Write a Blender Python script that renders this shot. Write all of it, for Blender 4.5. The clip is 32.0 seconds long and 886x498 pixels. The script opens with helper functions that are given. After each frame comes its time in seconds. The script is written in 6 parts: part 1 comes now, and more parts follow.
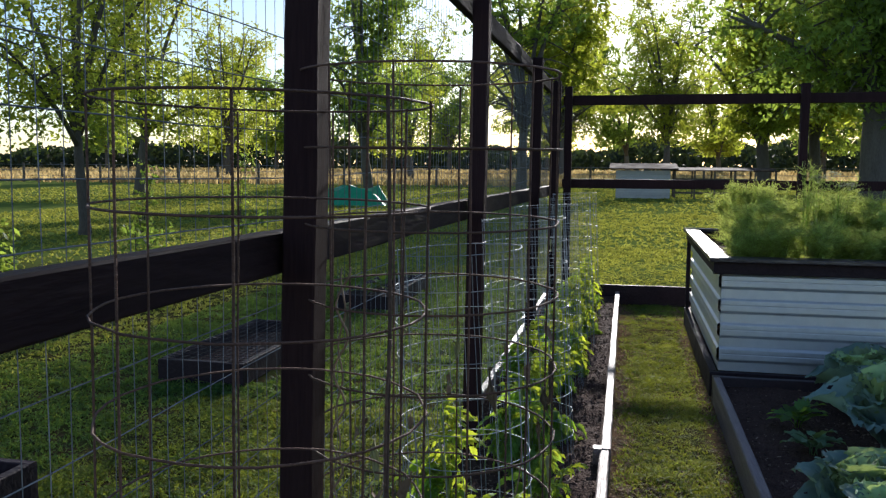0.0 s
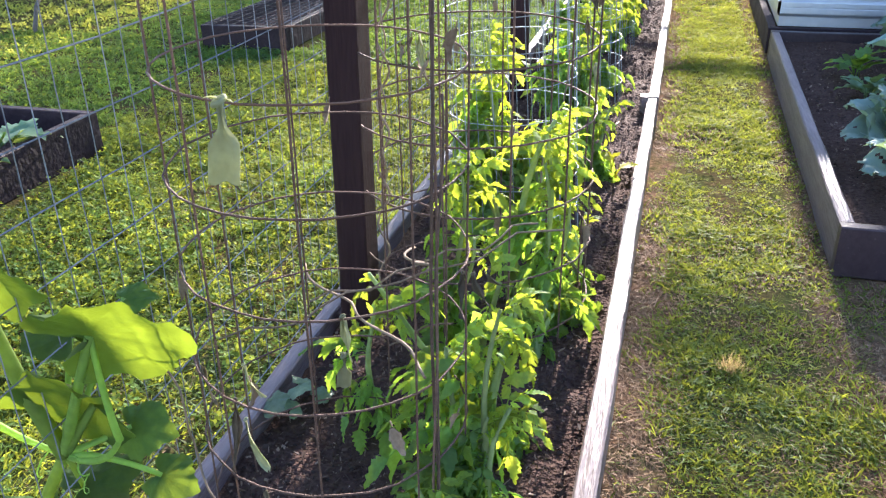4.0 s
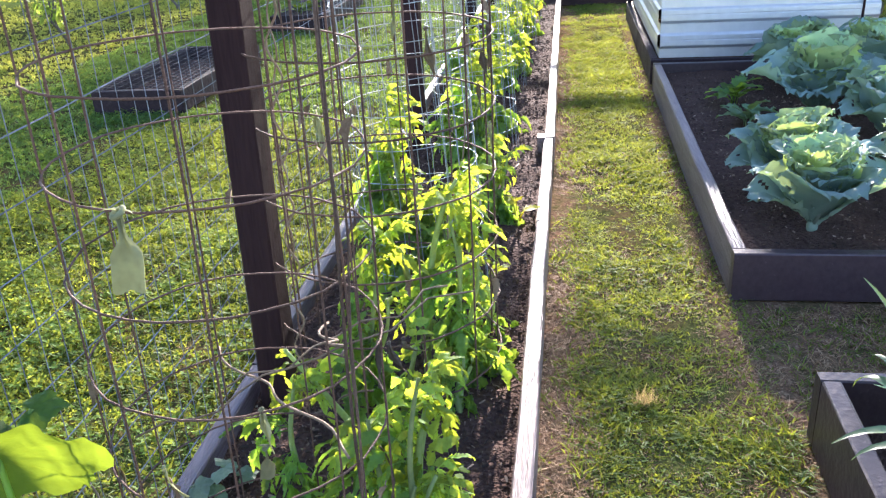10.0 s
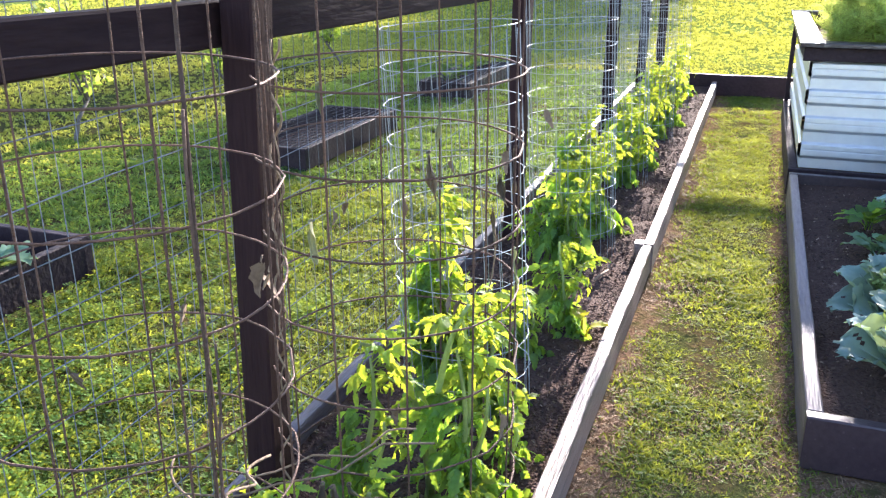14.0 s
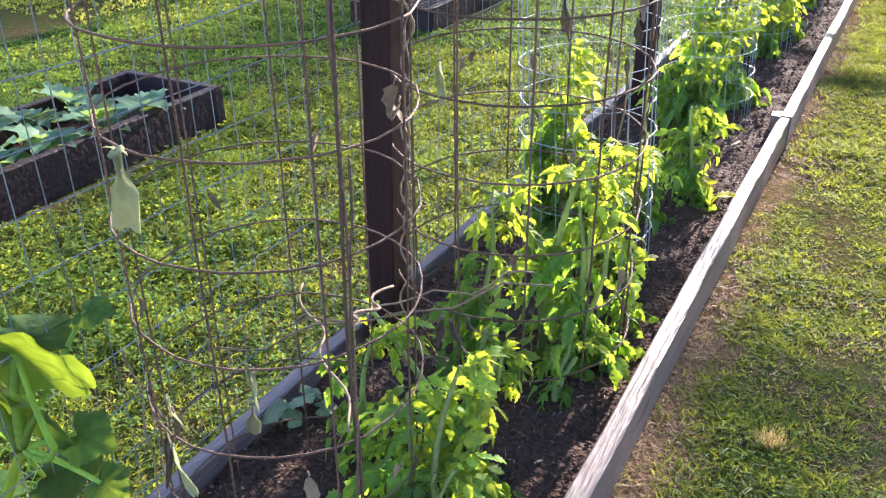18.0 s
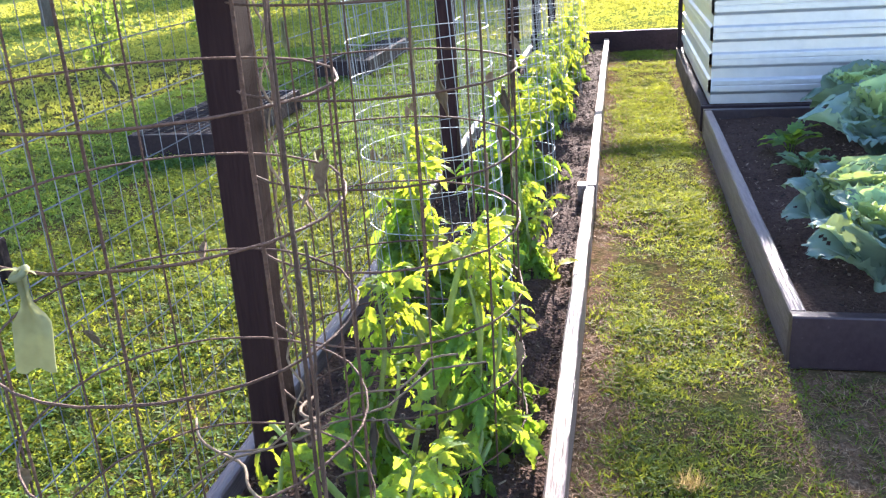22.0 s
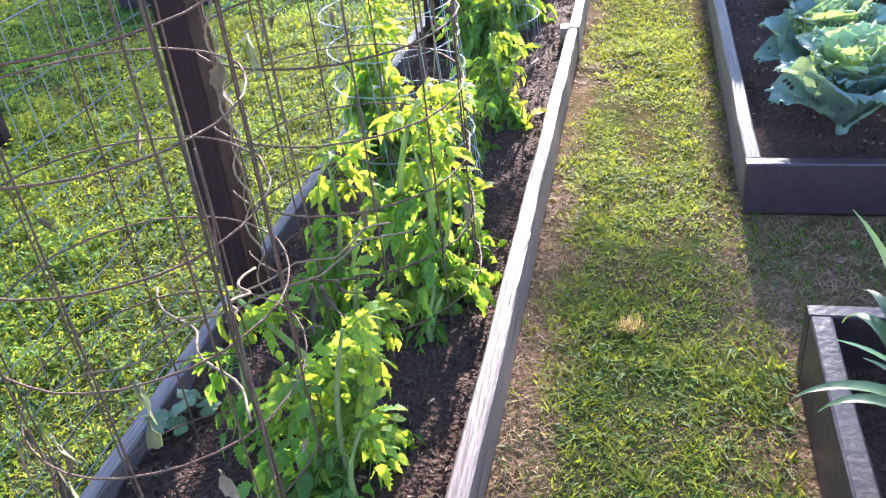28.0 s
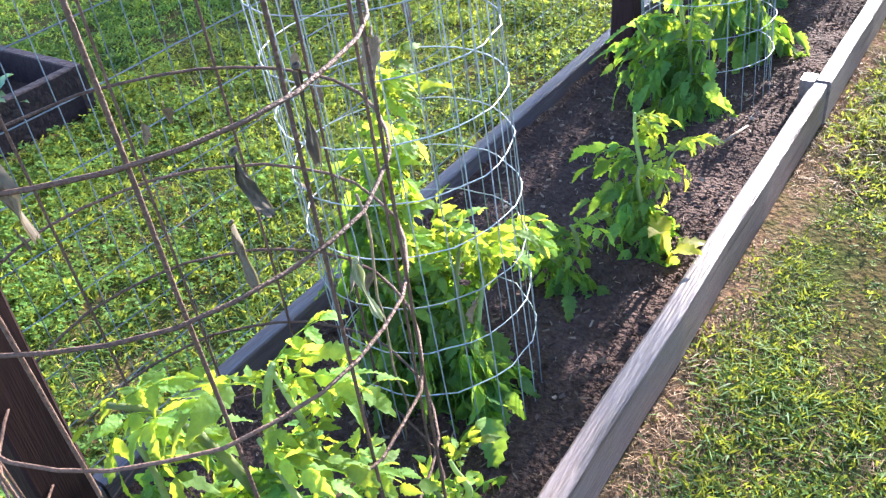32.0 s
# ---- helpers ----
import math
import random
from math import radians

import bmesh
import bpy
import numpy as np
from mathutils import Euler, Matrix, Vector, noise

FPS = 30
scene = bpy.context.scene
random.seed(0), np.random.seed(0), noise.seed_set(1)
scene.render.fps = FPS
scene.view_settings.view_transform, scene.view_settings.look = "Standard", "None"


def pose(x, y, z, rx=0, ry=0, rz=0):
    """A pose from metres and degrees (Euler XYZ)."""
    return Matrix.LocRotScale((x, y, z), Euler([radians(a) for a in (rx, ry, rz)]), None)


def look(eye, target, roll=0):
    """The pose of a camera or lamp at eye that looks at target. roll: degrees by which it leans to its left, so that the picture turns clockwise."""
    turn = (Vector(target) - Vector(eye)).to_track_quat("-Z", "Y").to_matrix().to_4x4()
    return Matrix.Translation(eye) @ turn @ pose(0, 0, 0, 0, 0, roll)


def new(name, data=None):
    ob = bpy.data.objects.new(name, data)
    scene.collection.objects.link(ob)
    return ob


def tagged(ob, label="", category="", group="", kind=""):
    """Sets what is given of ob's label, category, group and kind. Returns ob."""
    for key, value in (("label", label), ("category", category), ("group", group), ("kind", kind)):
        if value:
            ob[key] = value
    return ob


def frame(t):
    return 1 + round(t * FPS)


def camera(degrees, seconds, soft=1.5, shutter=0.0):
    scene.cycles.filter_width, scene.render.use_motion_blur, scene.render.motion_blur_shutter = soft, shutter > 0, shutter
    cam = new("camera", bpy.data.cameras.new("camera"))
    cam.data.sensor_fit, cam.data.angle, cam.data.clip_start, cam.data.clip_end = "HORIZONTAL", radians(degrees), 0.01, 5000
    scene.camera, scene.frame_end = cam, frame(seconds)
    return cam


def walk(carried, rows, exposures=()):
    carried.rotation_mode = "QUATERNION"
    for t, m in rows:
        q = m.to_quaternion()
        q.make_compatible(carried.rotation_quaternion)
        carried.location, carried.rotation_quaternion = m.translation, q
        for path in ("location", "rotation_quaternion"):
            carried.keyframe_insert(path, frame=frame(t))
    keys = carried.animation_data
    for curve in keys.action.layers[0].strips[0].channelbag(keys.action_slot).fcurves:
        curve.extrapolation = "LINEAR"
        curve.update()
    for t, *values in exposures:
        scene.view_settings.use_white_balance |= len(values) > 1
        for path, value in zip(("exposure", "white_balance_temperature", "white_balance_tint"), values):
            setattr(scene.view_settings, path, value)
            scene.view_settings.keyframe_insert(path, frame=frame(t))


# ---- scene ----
cam = camera(55.8, 32.0, soft=1.3)
PATH = [
    (0, (0.094, 0.25, 1.314), (-0.333, 2.193, 1.114), 0.3),
    (0.3, (0.096, 0.258, 1.23), (-0.351, 2.174, 0.871), 0.3),
    (0.5, (0.096, 0.256, 1.191), (-0.348, 2.156, 0.752), 0.2),
    (1, (0.09, 0.216, 1.139), (-0.381, 2.088, 0.614), 0.7),
    (1.5, (0.074, 0.224, 1.119), (-0.388, 2.036, 0.409), 1.8),
    (2, (0.069, 0.208, 1.134), (-0.401, 2.005, 0.394), 2.1),
    (2.5, (0.082, 0.21, 1.121), (-0.411, 1.973, 0.315), 1.5),
    (3, (0.097, 0.221, 1.128), (-0.387, 1.952, 0.25), -0.1),
    (3.5, (0.104, 0.225, 1.13), (-0.382, 1.95, 0.241), -0.8),
    (5.5, (0.084, 0.194, 1.145), (-0.398, 1.913, 0.242), -2.6),
    (6, (0.083, 0.194, 1.145), (-0.402, 1.909, 0.239), -2.3),
    (6.5, (0.081, 0.197, 1.142), (-0.404, 1.91, 0.232), -2.2),
    (7, (0.085, 0.199, 1.154), (-0.401, 1.91, 0.24), -2.3),
    (7.5, (0.086, 0.2, 1.161), (-0.405, 1.91, 0.248), -2.5),
    (8, (0.088, 0.207, 1.156), (-0.399, 1.921, 0.25), -2.8),
    (8.5, (0.095, 0.221, 1.171), (-0.294, 1.96, 0.262), -2.4),
    (9, (0.106, 0.227, 1.187), (-0.228, 1.998, 0.319), -3.0),
    (9.5, (0.11, 0.226, 1.194), (-0.192, 2.024, 0.373), -3.4),
    (10, (0.11, 0.224, 1.194), (-0.183, 2.024, 0.374), -3.5),
    (10.5, (0.101, 0.23, 1.188), (-0.197, 2.028, 0.364), -2.8),
    (11, (0.093, 0.231, 1.189), (-0.211, 2.027, 0.363), -2.4),
    (11.5, (0.094, 0.236, 1.203), (-0.212, 2.045, 0.405), -2.3),
    (12, (0.094, 0.233, 1.207), (-0.22, 2.067, 0.475), -2.5),
    (12.5, (0.111, 0.26, 1.21), (-0.209, 2.093, 0.477), -2.3),
    (13, (0.211, 0.33, 1.234), (-0.147, 2.17, 0.537), -0.5),
    (13.5, (0.33, 0.409, 1.279), (-0.214, 2.207, 0.592), 0.3),
    (15.5, (0.396, 0.483, 1.23), (-0.347, 2.198, 0.519), -0.7),
    (16, (0.379, 0.463, 1.232), (-0.379, 2.137, 0.442), -0.3),
    (16.5, (0.369, 0.441, 1.235), (-0.457, 2.078, 0.436), -1.0),
    (17, (0.361, 0.426, 1.228), (-0.49, 2.04, 0.408), -1.1),
    (17.5, (0.363, 0.421, 1.223), (-0.503, 2.002, 0.356), -1.1),
    (18, (0.358, 0.428, 1.214), (-0.496, 1.969, 0.267), -0.8),
    (18.5, (0.361, 0.436, 1.2), (-0.466, 1.929, 0.159), -0.6),
    (19, (0.371, 0.456, 1.225), (-0.427, 1.987, 0.216), -0.5),
    (19.5, (0.39, 0.484, 1.27), (-0.115, 2.226, 0.426), 0.6),
    (20, (0.397, 0.503, 1.292), (0.099, 2.351, 0.589), 1.4),
    (20.5, (0.401, 0.508, 1.289), (0.13, 2.375, 0.626), 1.0),
    (21, (0.386, 0.507, 1.272), (0.085, 2.367, 0.603), 0.6),
    (21.5, (0.324, 0.501, 1.215), (-0.124, 2.331, 0.546), -2.0),
    (22, (0.143, 0.418, 1.136), (-0.266, 2.243, 0.424), -3.9),
    (22.5, (0.077, 0.391, 1.074), (-0.324, 2.145, 0.2), -5.1),
    (23, (0.046, 0.395, 0.981), (-0.368, 2.127, 0.07), -4.3),
    (23.5, (0.028, 0.414, 0.857), (-0.403, 2.14, -0.055), -3.6),
    (24, (0.035, 0.419, 0.8), (-0.45, 2.112, -0.149), -3.3),
    (24.5, (0.041, 0.427, 0.782), (-0.441, 2.106, -0.193), -3.2),
    (26.5, (0.288, 0.286, 1.183), (-0.23, 1.824, 0.015), -5.6),
    (27, (0.344, 0.283, 1.238), (-0.184, 1.84, 0.098), -5.7),
    (27.5, (0.409, 0.283, 1.239), (-0.054, 1.915, 0.181), -7.1),
    (28, (0.318, 0.398, 1.224), (-0.142, 2.028, 0.161), -7.1),
    (28.5, (0.216, 0.619, 1.222), (-0.255, 2.242, 0.151), -6.6),
    (29, (0.27, 0.883, 1.189), (-0.271, 2.479, 0.113), -4.8),
    (29.5, (0.344, 1.119, 1.174), (-0.454, 2.607, 0.102), -3.3),
    (30, (0.312, 1.352, 1.144), (-0.509, 2.825, 0.069), -2.5),
    (30.5, (0.335, 1.461, 1.15), (-0.541, 2.877, 0.041), -2.5),
    (31, (0.388, 1.501, 1.144), (-0.634, 2.784, -0.001), -4.7),
    (31.5, (0.41, 1.518, 1.15), (-0.641, 2.763, -0.009), -6.5),
    (32, (0.424, 1.547, 1.171), (-0.578, 2.82, -0.002), -7.5),
]
walk(cam, [(t, look(eye, target, roll)) for t, eye, target, roll in PATH],
     ((0.0, 0.28, 5650, 15), (0.5, 1.02, 5900, 16), (1.0, 1.62, 5900, 17), (1.7, 2.32, 5900, 19), (9.0, 2.42, 5900, 22), (12.0, 2.46, 5900, 22), (17.0, 2.37, 5950, 21), (19.0, 2.39, 5900, 22), (20.2, 2.52, 5250, 27), (21.2, 2.42, 5300, 26), (22.0, 2.44, 5950, 22), (24.5, 2.58, 6000, 19), (26.5, 2.70, 5650, 18), (29.0, 2.72, 5650, 18), (30.5, 2.66, 5600, 18), (32.0, 2.68, 5500, 16)))

# ---- light ----
SUN_EL, SUN_AZ = radians(17.0), radians(0.5)      # straight ahead along the bed
world = bpy.data.worlds.new("sky")
scene.world = world
world.use_nodes = True
wn = world.node_tree.nodes
sky = wn.new("ShaderNodeTexSky")
sky.sky_type = 'NISHITA'
sky.sun_disc = False
sky.sun_elevation = SUN_EL
sky.sun_rotation = SUN_AZ
sky.dust_density = 0.25
wn["Background"].inputs[1].default_value = 0.115
world.node_tree.links.new(sky.outputs[0], wn["Background"].inputs[0])
sun_dir = Vector((math.sin(SUN_AZ) * math.cos(SUN_EL), math.cos(SUN_AZ) * math.cos(SUN_EL), math.sin(SUN_EL)))
sun = new("sun", bpy.data.lights.new("sun", 'SUN'))
sun.data.energy, sun.data.angle, sun.data.color = 5.0, radians(1.5), (1.0, 0.89, 0.72)
sun.matrix_world = look(sun_dir * 60, (0, 0, 0))

# ---- materials ----
def mix_rgb(nt, fac, a, b, mode='MIX'):
    n = nt.nodes.new("ShaderNodeMix")
    n.data_type, n.blend_type = 'RGBA', mode
    for sock, val in ((n.inputs[0], fac), (n.inputs[6], a), (n.inputs[7], b)):
        if isinstance(val, bpy.types.NodeSocket):
            nt.links.new(val, sock)
        else:
            sock.default_value = val if isinstance(val, (int, float)) else (*val, 1)
    return n.outputs[2]


def noise_fac(nt, coord, scale, lo=0.35, hi=0.65, detail=4, stretch=(1, 1, 1)):
    mp = nt.nodes.new("ShaderNodeMapping")
    mp.inputs["Scale"].default_value = stretch
    nt.links.new(coord, mp.inputs[0])
    n = nt.nodes.new("ShaderNodeTexNoise")
    n.inputs["Scale"].default_value, n.inputs["Detail"].default_value = scale, detail
    nt.links.new(mp.outputs[0], n.inputs["Vector"])
    r = nt.nodes.new("ShaderNodeMapRange")
    r.inputs[1].default_value, r.inputs[2].default_value = lo, hi
    nt.links.new(n.outputs[0], r.inputs[0])
    return r.outputs[0]


def surface(name, base, dark, light, rough=0.7, scale=6, fine=60, bump=0.3, stretch=(1, 1, 1), metal=0.0, spec=0.5,
            rand=0.25, coarse_amt=0.6, fine_amt=0.5, third=None, third_scale=2, third_at=(0.55, 0.7)):
    """Two scales of variation, a change from piece to piece, and a fine relief."""
    m = bpy.data.materials.new(name)
    m.use_nodes = True
    nt = m.node_tree
    b = nt.nodes["Principled BSDF"]
    co = nt.nodes.new("ShaderNodeTexCoord").outputs["Object"]
    info = nt.nodes.new("ShaderNodeObjectInfo")
    off = nt.nodes.new("ShaderNodeVectorMath")
    off.operation = 'MULTIPLY_ADD'
    comb = nt.nodes.new("ShaderNodeCombineXYZ")
    for i in range(3):
        nt.links.new(info.outputs["Random"], comb.inputs[i])
    nt.links.new(comb.outputs[0], off.inputs[0])
    off.inputs[1].default_value = (37, 11, 23)
    nt.links.new(co, off.inputs[2])
    co = off.outputs[0]
    f1 = noise_fac(nt, co, scale, 0.3, 0.7, 5, stretch)
    f2 = noise_fac(nt, co, fine, 0.3, 0.7, 3, stretch)
    mul = nt.nodes.new("ShaderNodeMath"); mul.operation = 'MULTIPLY'
    mul.inputs[1].default_value = coarse_amt
    nt.links.new(f1, mul.inputs[0])
    mul2 = nt.nodes.new("ShaderNodeMath"); mul2.operation = 'MULTIPLY'
    mul2.inputs[1].default_value = fine_amt
    nt.links.new(f2, mul2.inputs[0])
    col = mix_rgb(nt, mul.outputs[0], base, dark)
    col = mix_rgb(nt, mul2.outputs[0], col, light)
    if third:
        col = mix_rgb(nt, noise_fac(nt, co, third_scale, third_at[0], third_at[1], 4, stretch), col, third)
    if rand:
        mr = nt.nodes.new("ShaderNodeMapRange")
        mr.inputs[3].default_value, mr.inputs[4].default_value = 1 - rand, 1 + rand
        nt.links.new(info.outputs["Random"], mr.inputs[0])
        hsv = nt.nodes.new("ShaderNodeHueSaturation")
        nt.links.new(mr.outputs[0], hsv.inputs["Value"])
        nt.links.new(col, hsv.inputs["Color"])
        col = hsv.outputs[0]
    nt.links.new(col, b.inputs["Base Color"])
    rr = nt.nodes.new("ShaderNodeMapRange")
    rr.inputs[3].default_value, rr.inputs[4].default_value = max(0.05, rough - 0.1), min(1, rough + 0.1)
    nt.links.new(f1, rr.inputs[0])
    nt.links.new(rr.outputs[0], b.inputs["Roughness"])
    b.inputs["Metallic"].default_value = metal
    b.inputs["Specular IOR Level"].default_value = spec
    if bump:
        bp = nt.nodes.new("ShaderNodeBump")
        bp.inputs["Strength"].default_value, bp.inputs["Distance"].default_value = bump, 0.01
        nt.links.new(f2, bp.inputs["Height"])
        nt.links.new(bp.outputs[0], b.inputs["Normal"])
    return m


def leafy(name, base, alt, through_col, trans=0.45, rough=0.5, scale=25, island=False, spec=0.4, bump=0.25, dim=0.75):
    """A thin leaf: a glossy skin and light that comes through it."""
    m = bpy.data.materials.new(name)
    m.use_nodes = True
    nt = m.node_tree
    b = nt.nodes["Principled BSDF"]
    out = nt.nodes["Material Output"]
    co = nt.nodes.new("ShaderNodeTexCoord").outputs["Object"]
    f = noise_fac(nt, co, scale, 0.3, 0.7, 3)
    if island:
        rnd = nt.nodes.new("ShaderNodeNewGeometry").outputs["Random Per Island"]
    else:
        rnd = nt.nodes.new("ShaderNodeObjectInfo").outputs["Random"]
    col = mix_rgb(nt, f, base, alt)
    mr = nt.nodes.new("ShaderNodeMapRange")
    mr.inputs[3].default_value, mr.inputs[4].default_value = 0.65, 1.35
    nt.links.new(rnd, mr.inputs[0])
    hue = nt.nodes.new("ShaderNodeMapRange")
    hue.inputs[3].default_value, hue.inputs[4].default_value = 0.485, 0.512
    nt.links.new(rnd, hue.inputs[0])
    hs = nt.nodes.new("ShaderNodeHueSaturation")
    nt.links.new(mr.outputs[0], hs.inputs["Value"]); nt.links.new(hue.outputs[0], hs.inputs["Hue"])
    nt.links.new(col, hs.inputs["Color"])
    nt.links.new(hs.outputs[0], b.inputs["Base Color"])
    b.inputs["Roughness"].default_value = rough
    b.inputs["Specular IOR Level"].default_value = spec
    tr = nt.nodes.new("ShaderNodeBsdfTranslucent")
    tcol = mix_rgb(nt, f, through_col, tuple(c * dim for c in through_col))
    hs2 = nt.nodes.new("ShaderNodeHueSaturation")
    nt.links.new(mr.outputs[0], hs2.inputs["Value"]); nt.links.new(tcol, hs2.inputs["Color"])
    nt.links.new(hs2.outputs[0], tr.inputs[0])
    if bump:
        bp = nt.nodes.new("ShaderNodeBump")
        bp.inputs["Strength"].default_value, bp.inputs["Distance"].default_value = bump, 0.004
        nt.links.new(f, bp.inputs["Height"])
        nt.links.new(bp.outputs[0], b.inputs["Normal"])
    mx = nt.nodes.new("ShaderNodeMixShader")
    mx.inputs[0].default_value = trans
    nt.links.new(b.outputs[0], mx.inputs[1]); nt.links.new(tr.outputs[0], mx.inputs[2])
    nt.links.new(mx.outputs[0], out.inputs[0])
    return m


M_BOARD = surface("weathered_board", (0.25, 0.175, 0.155), (0.15, 0.10, 0.09), (0.36, 0.28, 0.25), 0.5, 5, 45, 0.35, (3, 0.25, 3), third=(0.09, 0.065, 0.06), third_scale=11, third_at=(0.55, 0.68), spec=0.6)
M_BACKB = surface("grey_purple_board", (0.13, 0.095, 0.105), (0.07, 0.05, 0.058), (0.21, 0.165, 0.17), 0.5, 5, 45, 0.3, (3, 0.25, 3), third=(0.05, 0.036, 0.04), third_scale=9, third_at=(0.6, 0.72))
M_DARK = surface("dark_stained_board", (0.026, 0.014, 0.018), (0.013, 0.008, 0.010), (0.046, 0.028, 0.032), 0.7, 5, 50, 0.3, (1, 1, 1), third=(0.06, 0.042, 0.042), third_scale=14, third_at=(0.68, 0.78), spec=0.25)
M_CAP = surface("dark_cap_board", (0.035, 0.020, 0.024), (0.018, 0.011, 0.013), (0.065, 0.045, 0.048), 0.34, 5, 50, 0.2, (1, 1, 1), spec=0.9)
M_POST = surface("dark_stained_post", (0.030, 0.015, 0.016), (0.018, 0.009, 0.011), (0.048, 0.025, 0.024), 0.7, 4, 40, 0.2, (4, 4, 0.3), spec=0.1)
M_RAIL = surface("dark_stained_rail", (0.030, 0.016, 0.018), (0.018, 0.010, 0.012), (0.046, 0.026, 0.026), 0.7, 4, 30, 0.15, (2, 0.3, 2), spec=0.1)
M_POSTSIDE = surface("bare_brown_post_side", (0.033, 0.017, 0.015), (0.022, 0.011, 0.010), (0.052, 0.027, 0.021), 0.85, 5, 60, 0.18, (6, 6, 0.25), third=(0.045, 0.022, 0.018), third_scale=8, third_at=(0.5, 0.62), spec=0.06)
M_RUST = surface("rusty_wire", (0.115, 0.058, 0.040), (0.06, 0.032, 0.024), (0.20, 0.115, 0.075), 0.75, 20, 200, 0.4, metal=0.1)
M_GALV = surface("galvanised_wire", (0.42, 0.44, 0.46), (0.32, 0.33, 0.34), (0.52, 0.53, 0.54), 0.52, 20, 200, 0.1, metal=0.6)
M_GALVUP = surface("thin_galvanised_wire", (0.32, 0.34, 0.36), (0.24, 0.25, 0.27), (0.42, 0.43, 0.45), 0.55, 20, 200, 0.1, metal=0.5)
M_FENCE = surface("dull_galvanised_wire", (0.19, 0.20, 0.23), (0.13, 0.14, 0.16), (0.26, 0.27, 0.30), 0.65, 20, 200, 0.1, metal=0.3)
M_SHEET = surface("galvanised_sheet", (0.62, 0.64, 0.67), (0.55, 0.57, 0.60), (0.70, 0.72, 0.74), 0.42, 3, 25, 0.03, (1, 1, 1), metal=0.75, rand=0.04)
M_SOIL = surface("dark_bed_soil", (0.074, 0.044, 0.036), (0.030, 0.018, 0.016), (0.15, 0.095, 0.075), 0.95, 9, 90, 1.0, rand=0, fine_amt=0.6, spec=0.08)
M_CLOTH = leafy("pale_cloth", (0.29, 0.29, 0.17), (0.19, 0.19, 0.11), (0.40, 0.42, 0.18), 0.28, 0.9, 40)
M_TWINE = surface("dry_stem", (0.19, 0.125, 0.08), (0.10, 0.065, 0.042), (0.30, 0.22, 0.14), 0.85, 30, 150, 0.2)
M_DEADVINE = surface("dark_dead_vine", (0.10, 0.058, 0.042), (0.055, 0.032, 0.025), (0.17, 0.105, 0.07), 0.85, 30, 150, 0.3)
M_SEED = leafy("seedling_leaf", (0.14, 0.25, 0.14), (0.10, 0.19, 0.11), (0.40, 0.52, 0.10), 0.35, 0.6, 30)
M_DOCK = leafy("waxy_weed_leaf", (0.20, 0.28, 0.17), (0.15, 0.22, 0.13), (0.35, 0.45, 0.12), 0.3, 0.5, 30)
M_TOM = leafy("tomato_leaf", (0.125, 0.235, 0.085), (0.085, 0.175, 0.06), (0.50, 0.72, 0.05), 0.54, 0.6, 55, spec=0.16, bump=0.5)
M_TOMY = leafy("young_tomato_leaf", (0.15, 0.27, 0.065), (0.10, 0.20, 0.05), (0.76, 0.86, 0.045), 0.5, 0.6, 55, spec=0.18, bump=0.5)
M_TSTEM = leafy("tomato_stem", (0.30, 0.37, 0.14), (0.23, 0.30, 0.11), (0.45, 0.52, 0.12), 0.35, 0.6, 60)
M_CAB = leafy("cabbage_leaf", (0.31, 0.43, 0.385), (0.22, 0.34, 0.315), (0.44, 0.58, 0.20), 0.32, 0.62, 14, bump=0.4, spec=0.22)
M_CABIN = leafy("young_cabbage_leaf", (0.40, 0.52, 0.28), (0.29, 0.42, 0.23), (0.55, 0.68, 0.16), 0.38, 0.62, 14, bump=0.4, spec=0.22)
M_CABRIB = leafy("cabbage_rib", (0.32, 0.42, 0.33), (0.25, 0.35, 0.27), (0.3, 0.4, 0.15), 0.15, 0.45, 30)
M_SQ = leafy("squash_leaf", (0.075, 0.15, 0.035), (0.045, 0.11, 0.028), (0.30, 0.41, 0.02), 0.44, 0.6, 30, bump=0.6, spec=0.18)
M_SQSTEM = leafy("squash_stem", (0.26, 0.40, 0.09), (0.20, 0.33, 0.075), (0.55, 0.70, 0.07), 0.45, 0.55, 60, spec=0.25)
M_FLOWER = leafy("squash_petal", (0.75, 0.42, 0.02), (0.65, 0.33, 0.02), (0.9, 0.5, 0.02), 0.4, 0.6, 30)
M_YLEAF = leafy("yellowed_leaf", (0.50, 0.47, 0.05), (0.40, 0.38, 0.04), (0.80, 0.75, 0.05), 0.5, 0.6, 30)
M_LEEK = leafy("leek_leaf", (0.16, 0.27, 0.13), (0.11, 0.20, 0.10), (0.38, 0.50, 0.08), 0.32, 0.4, 12)
M_DILL = leafy("feathery_herb", (0.22, 0.31, 0.09), (0.15, 0.24, 0.07), (0.68, 0.76, 0.16), 0.55, 0.6, 8, island=True)
# cooler green than the path grass: tree shade put into the blade colour
M_SHADELAWN = leafy("shade_toned_lawn_blade", (0.085, 0.18, 0.05), (0.045, 0.11, 0.034), (0.36, 0.50, 0.055), 0.46, 0.6, 3.2, island=True, bump=0, spec=0.14, dim=0.52)
M_GRASS = leafy("grass_blade", (0.095, 0.175, 0.04), (0.045, 0.105, 0.028), (0.50, 0.54, 0.045), 0.46, 0.6, 3.2, island=True, bump=0, spec=0.14, dim=0.52)
M_CLOVER = leafy("clover_leaf", (0.13, 0.23, 0.05), (0.07, 0.15, 0.04), (0.54, 0.60, 0.05), 0.48, 0.6, 3.2, island=True, bump=0, spec=0.06, dim=0.6)
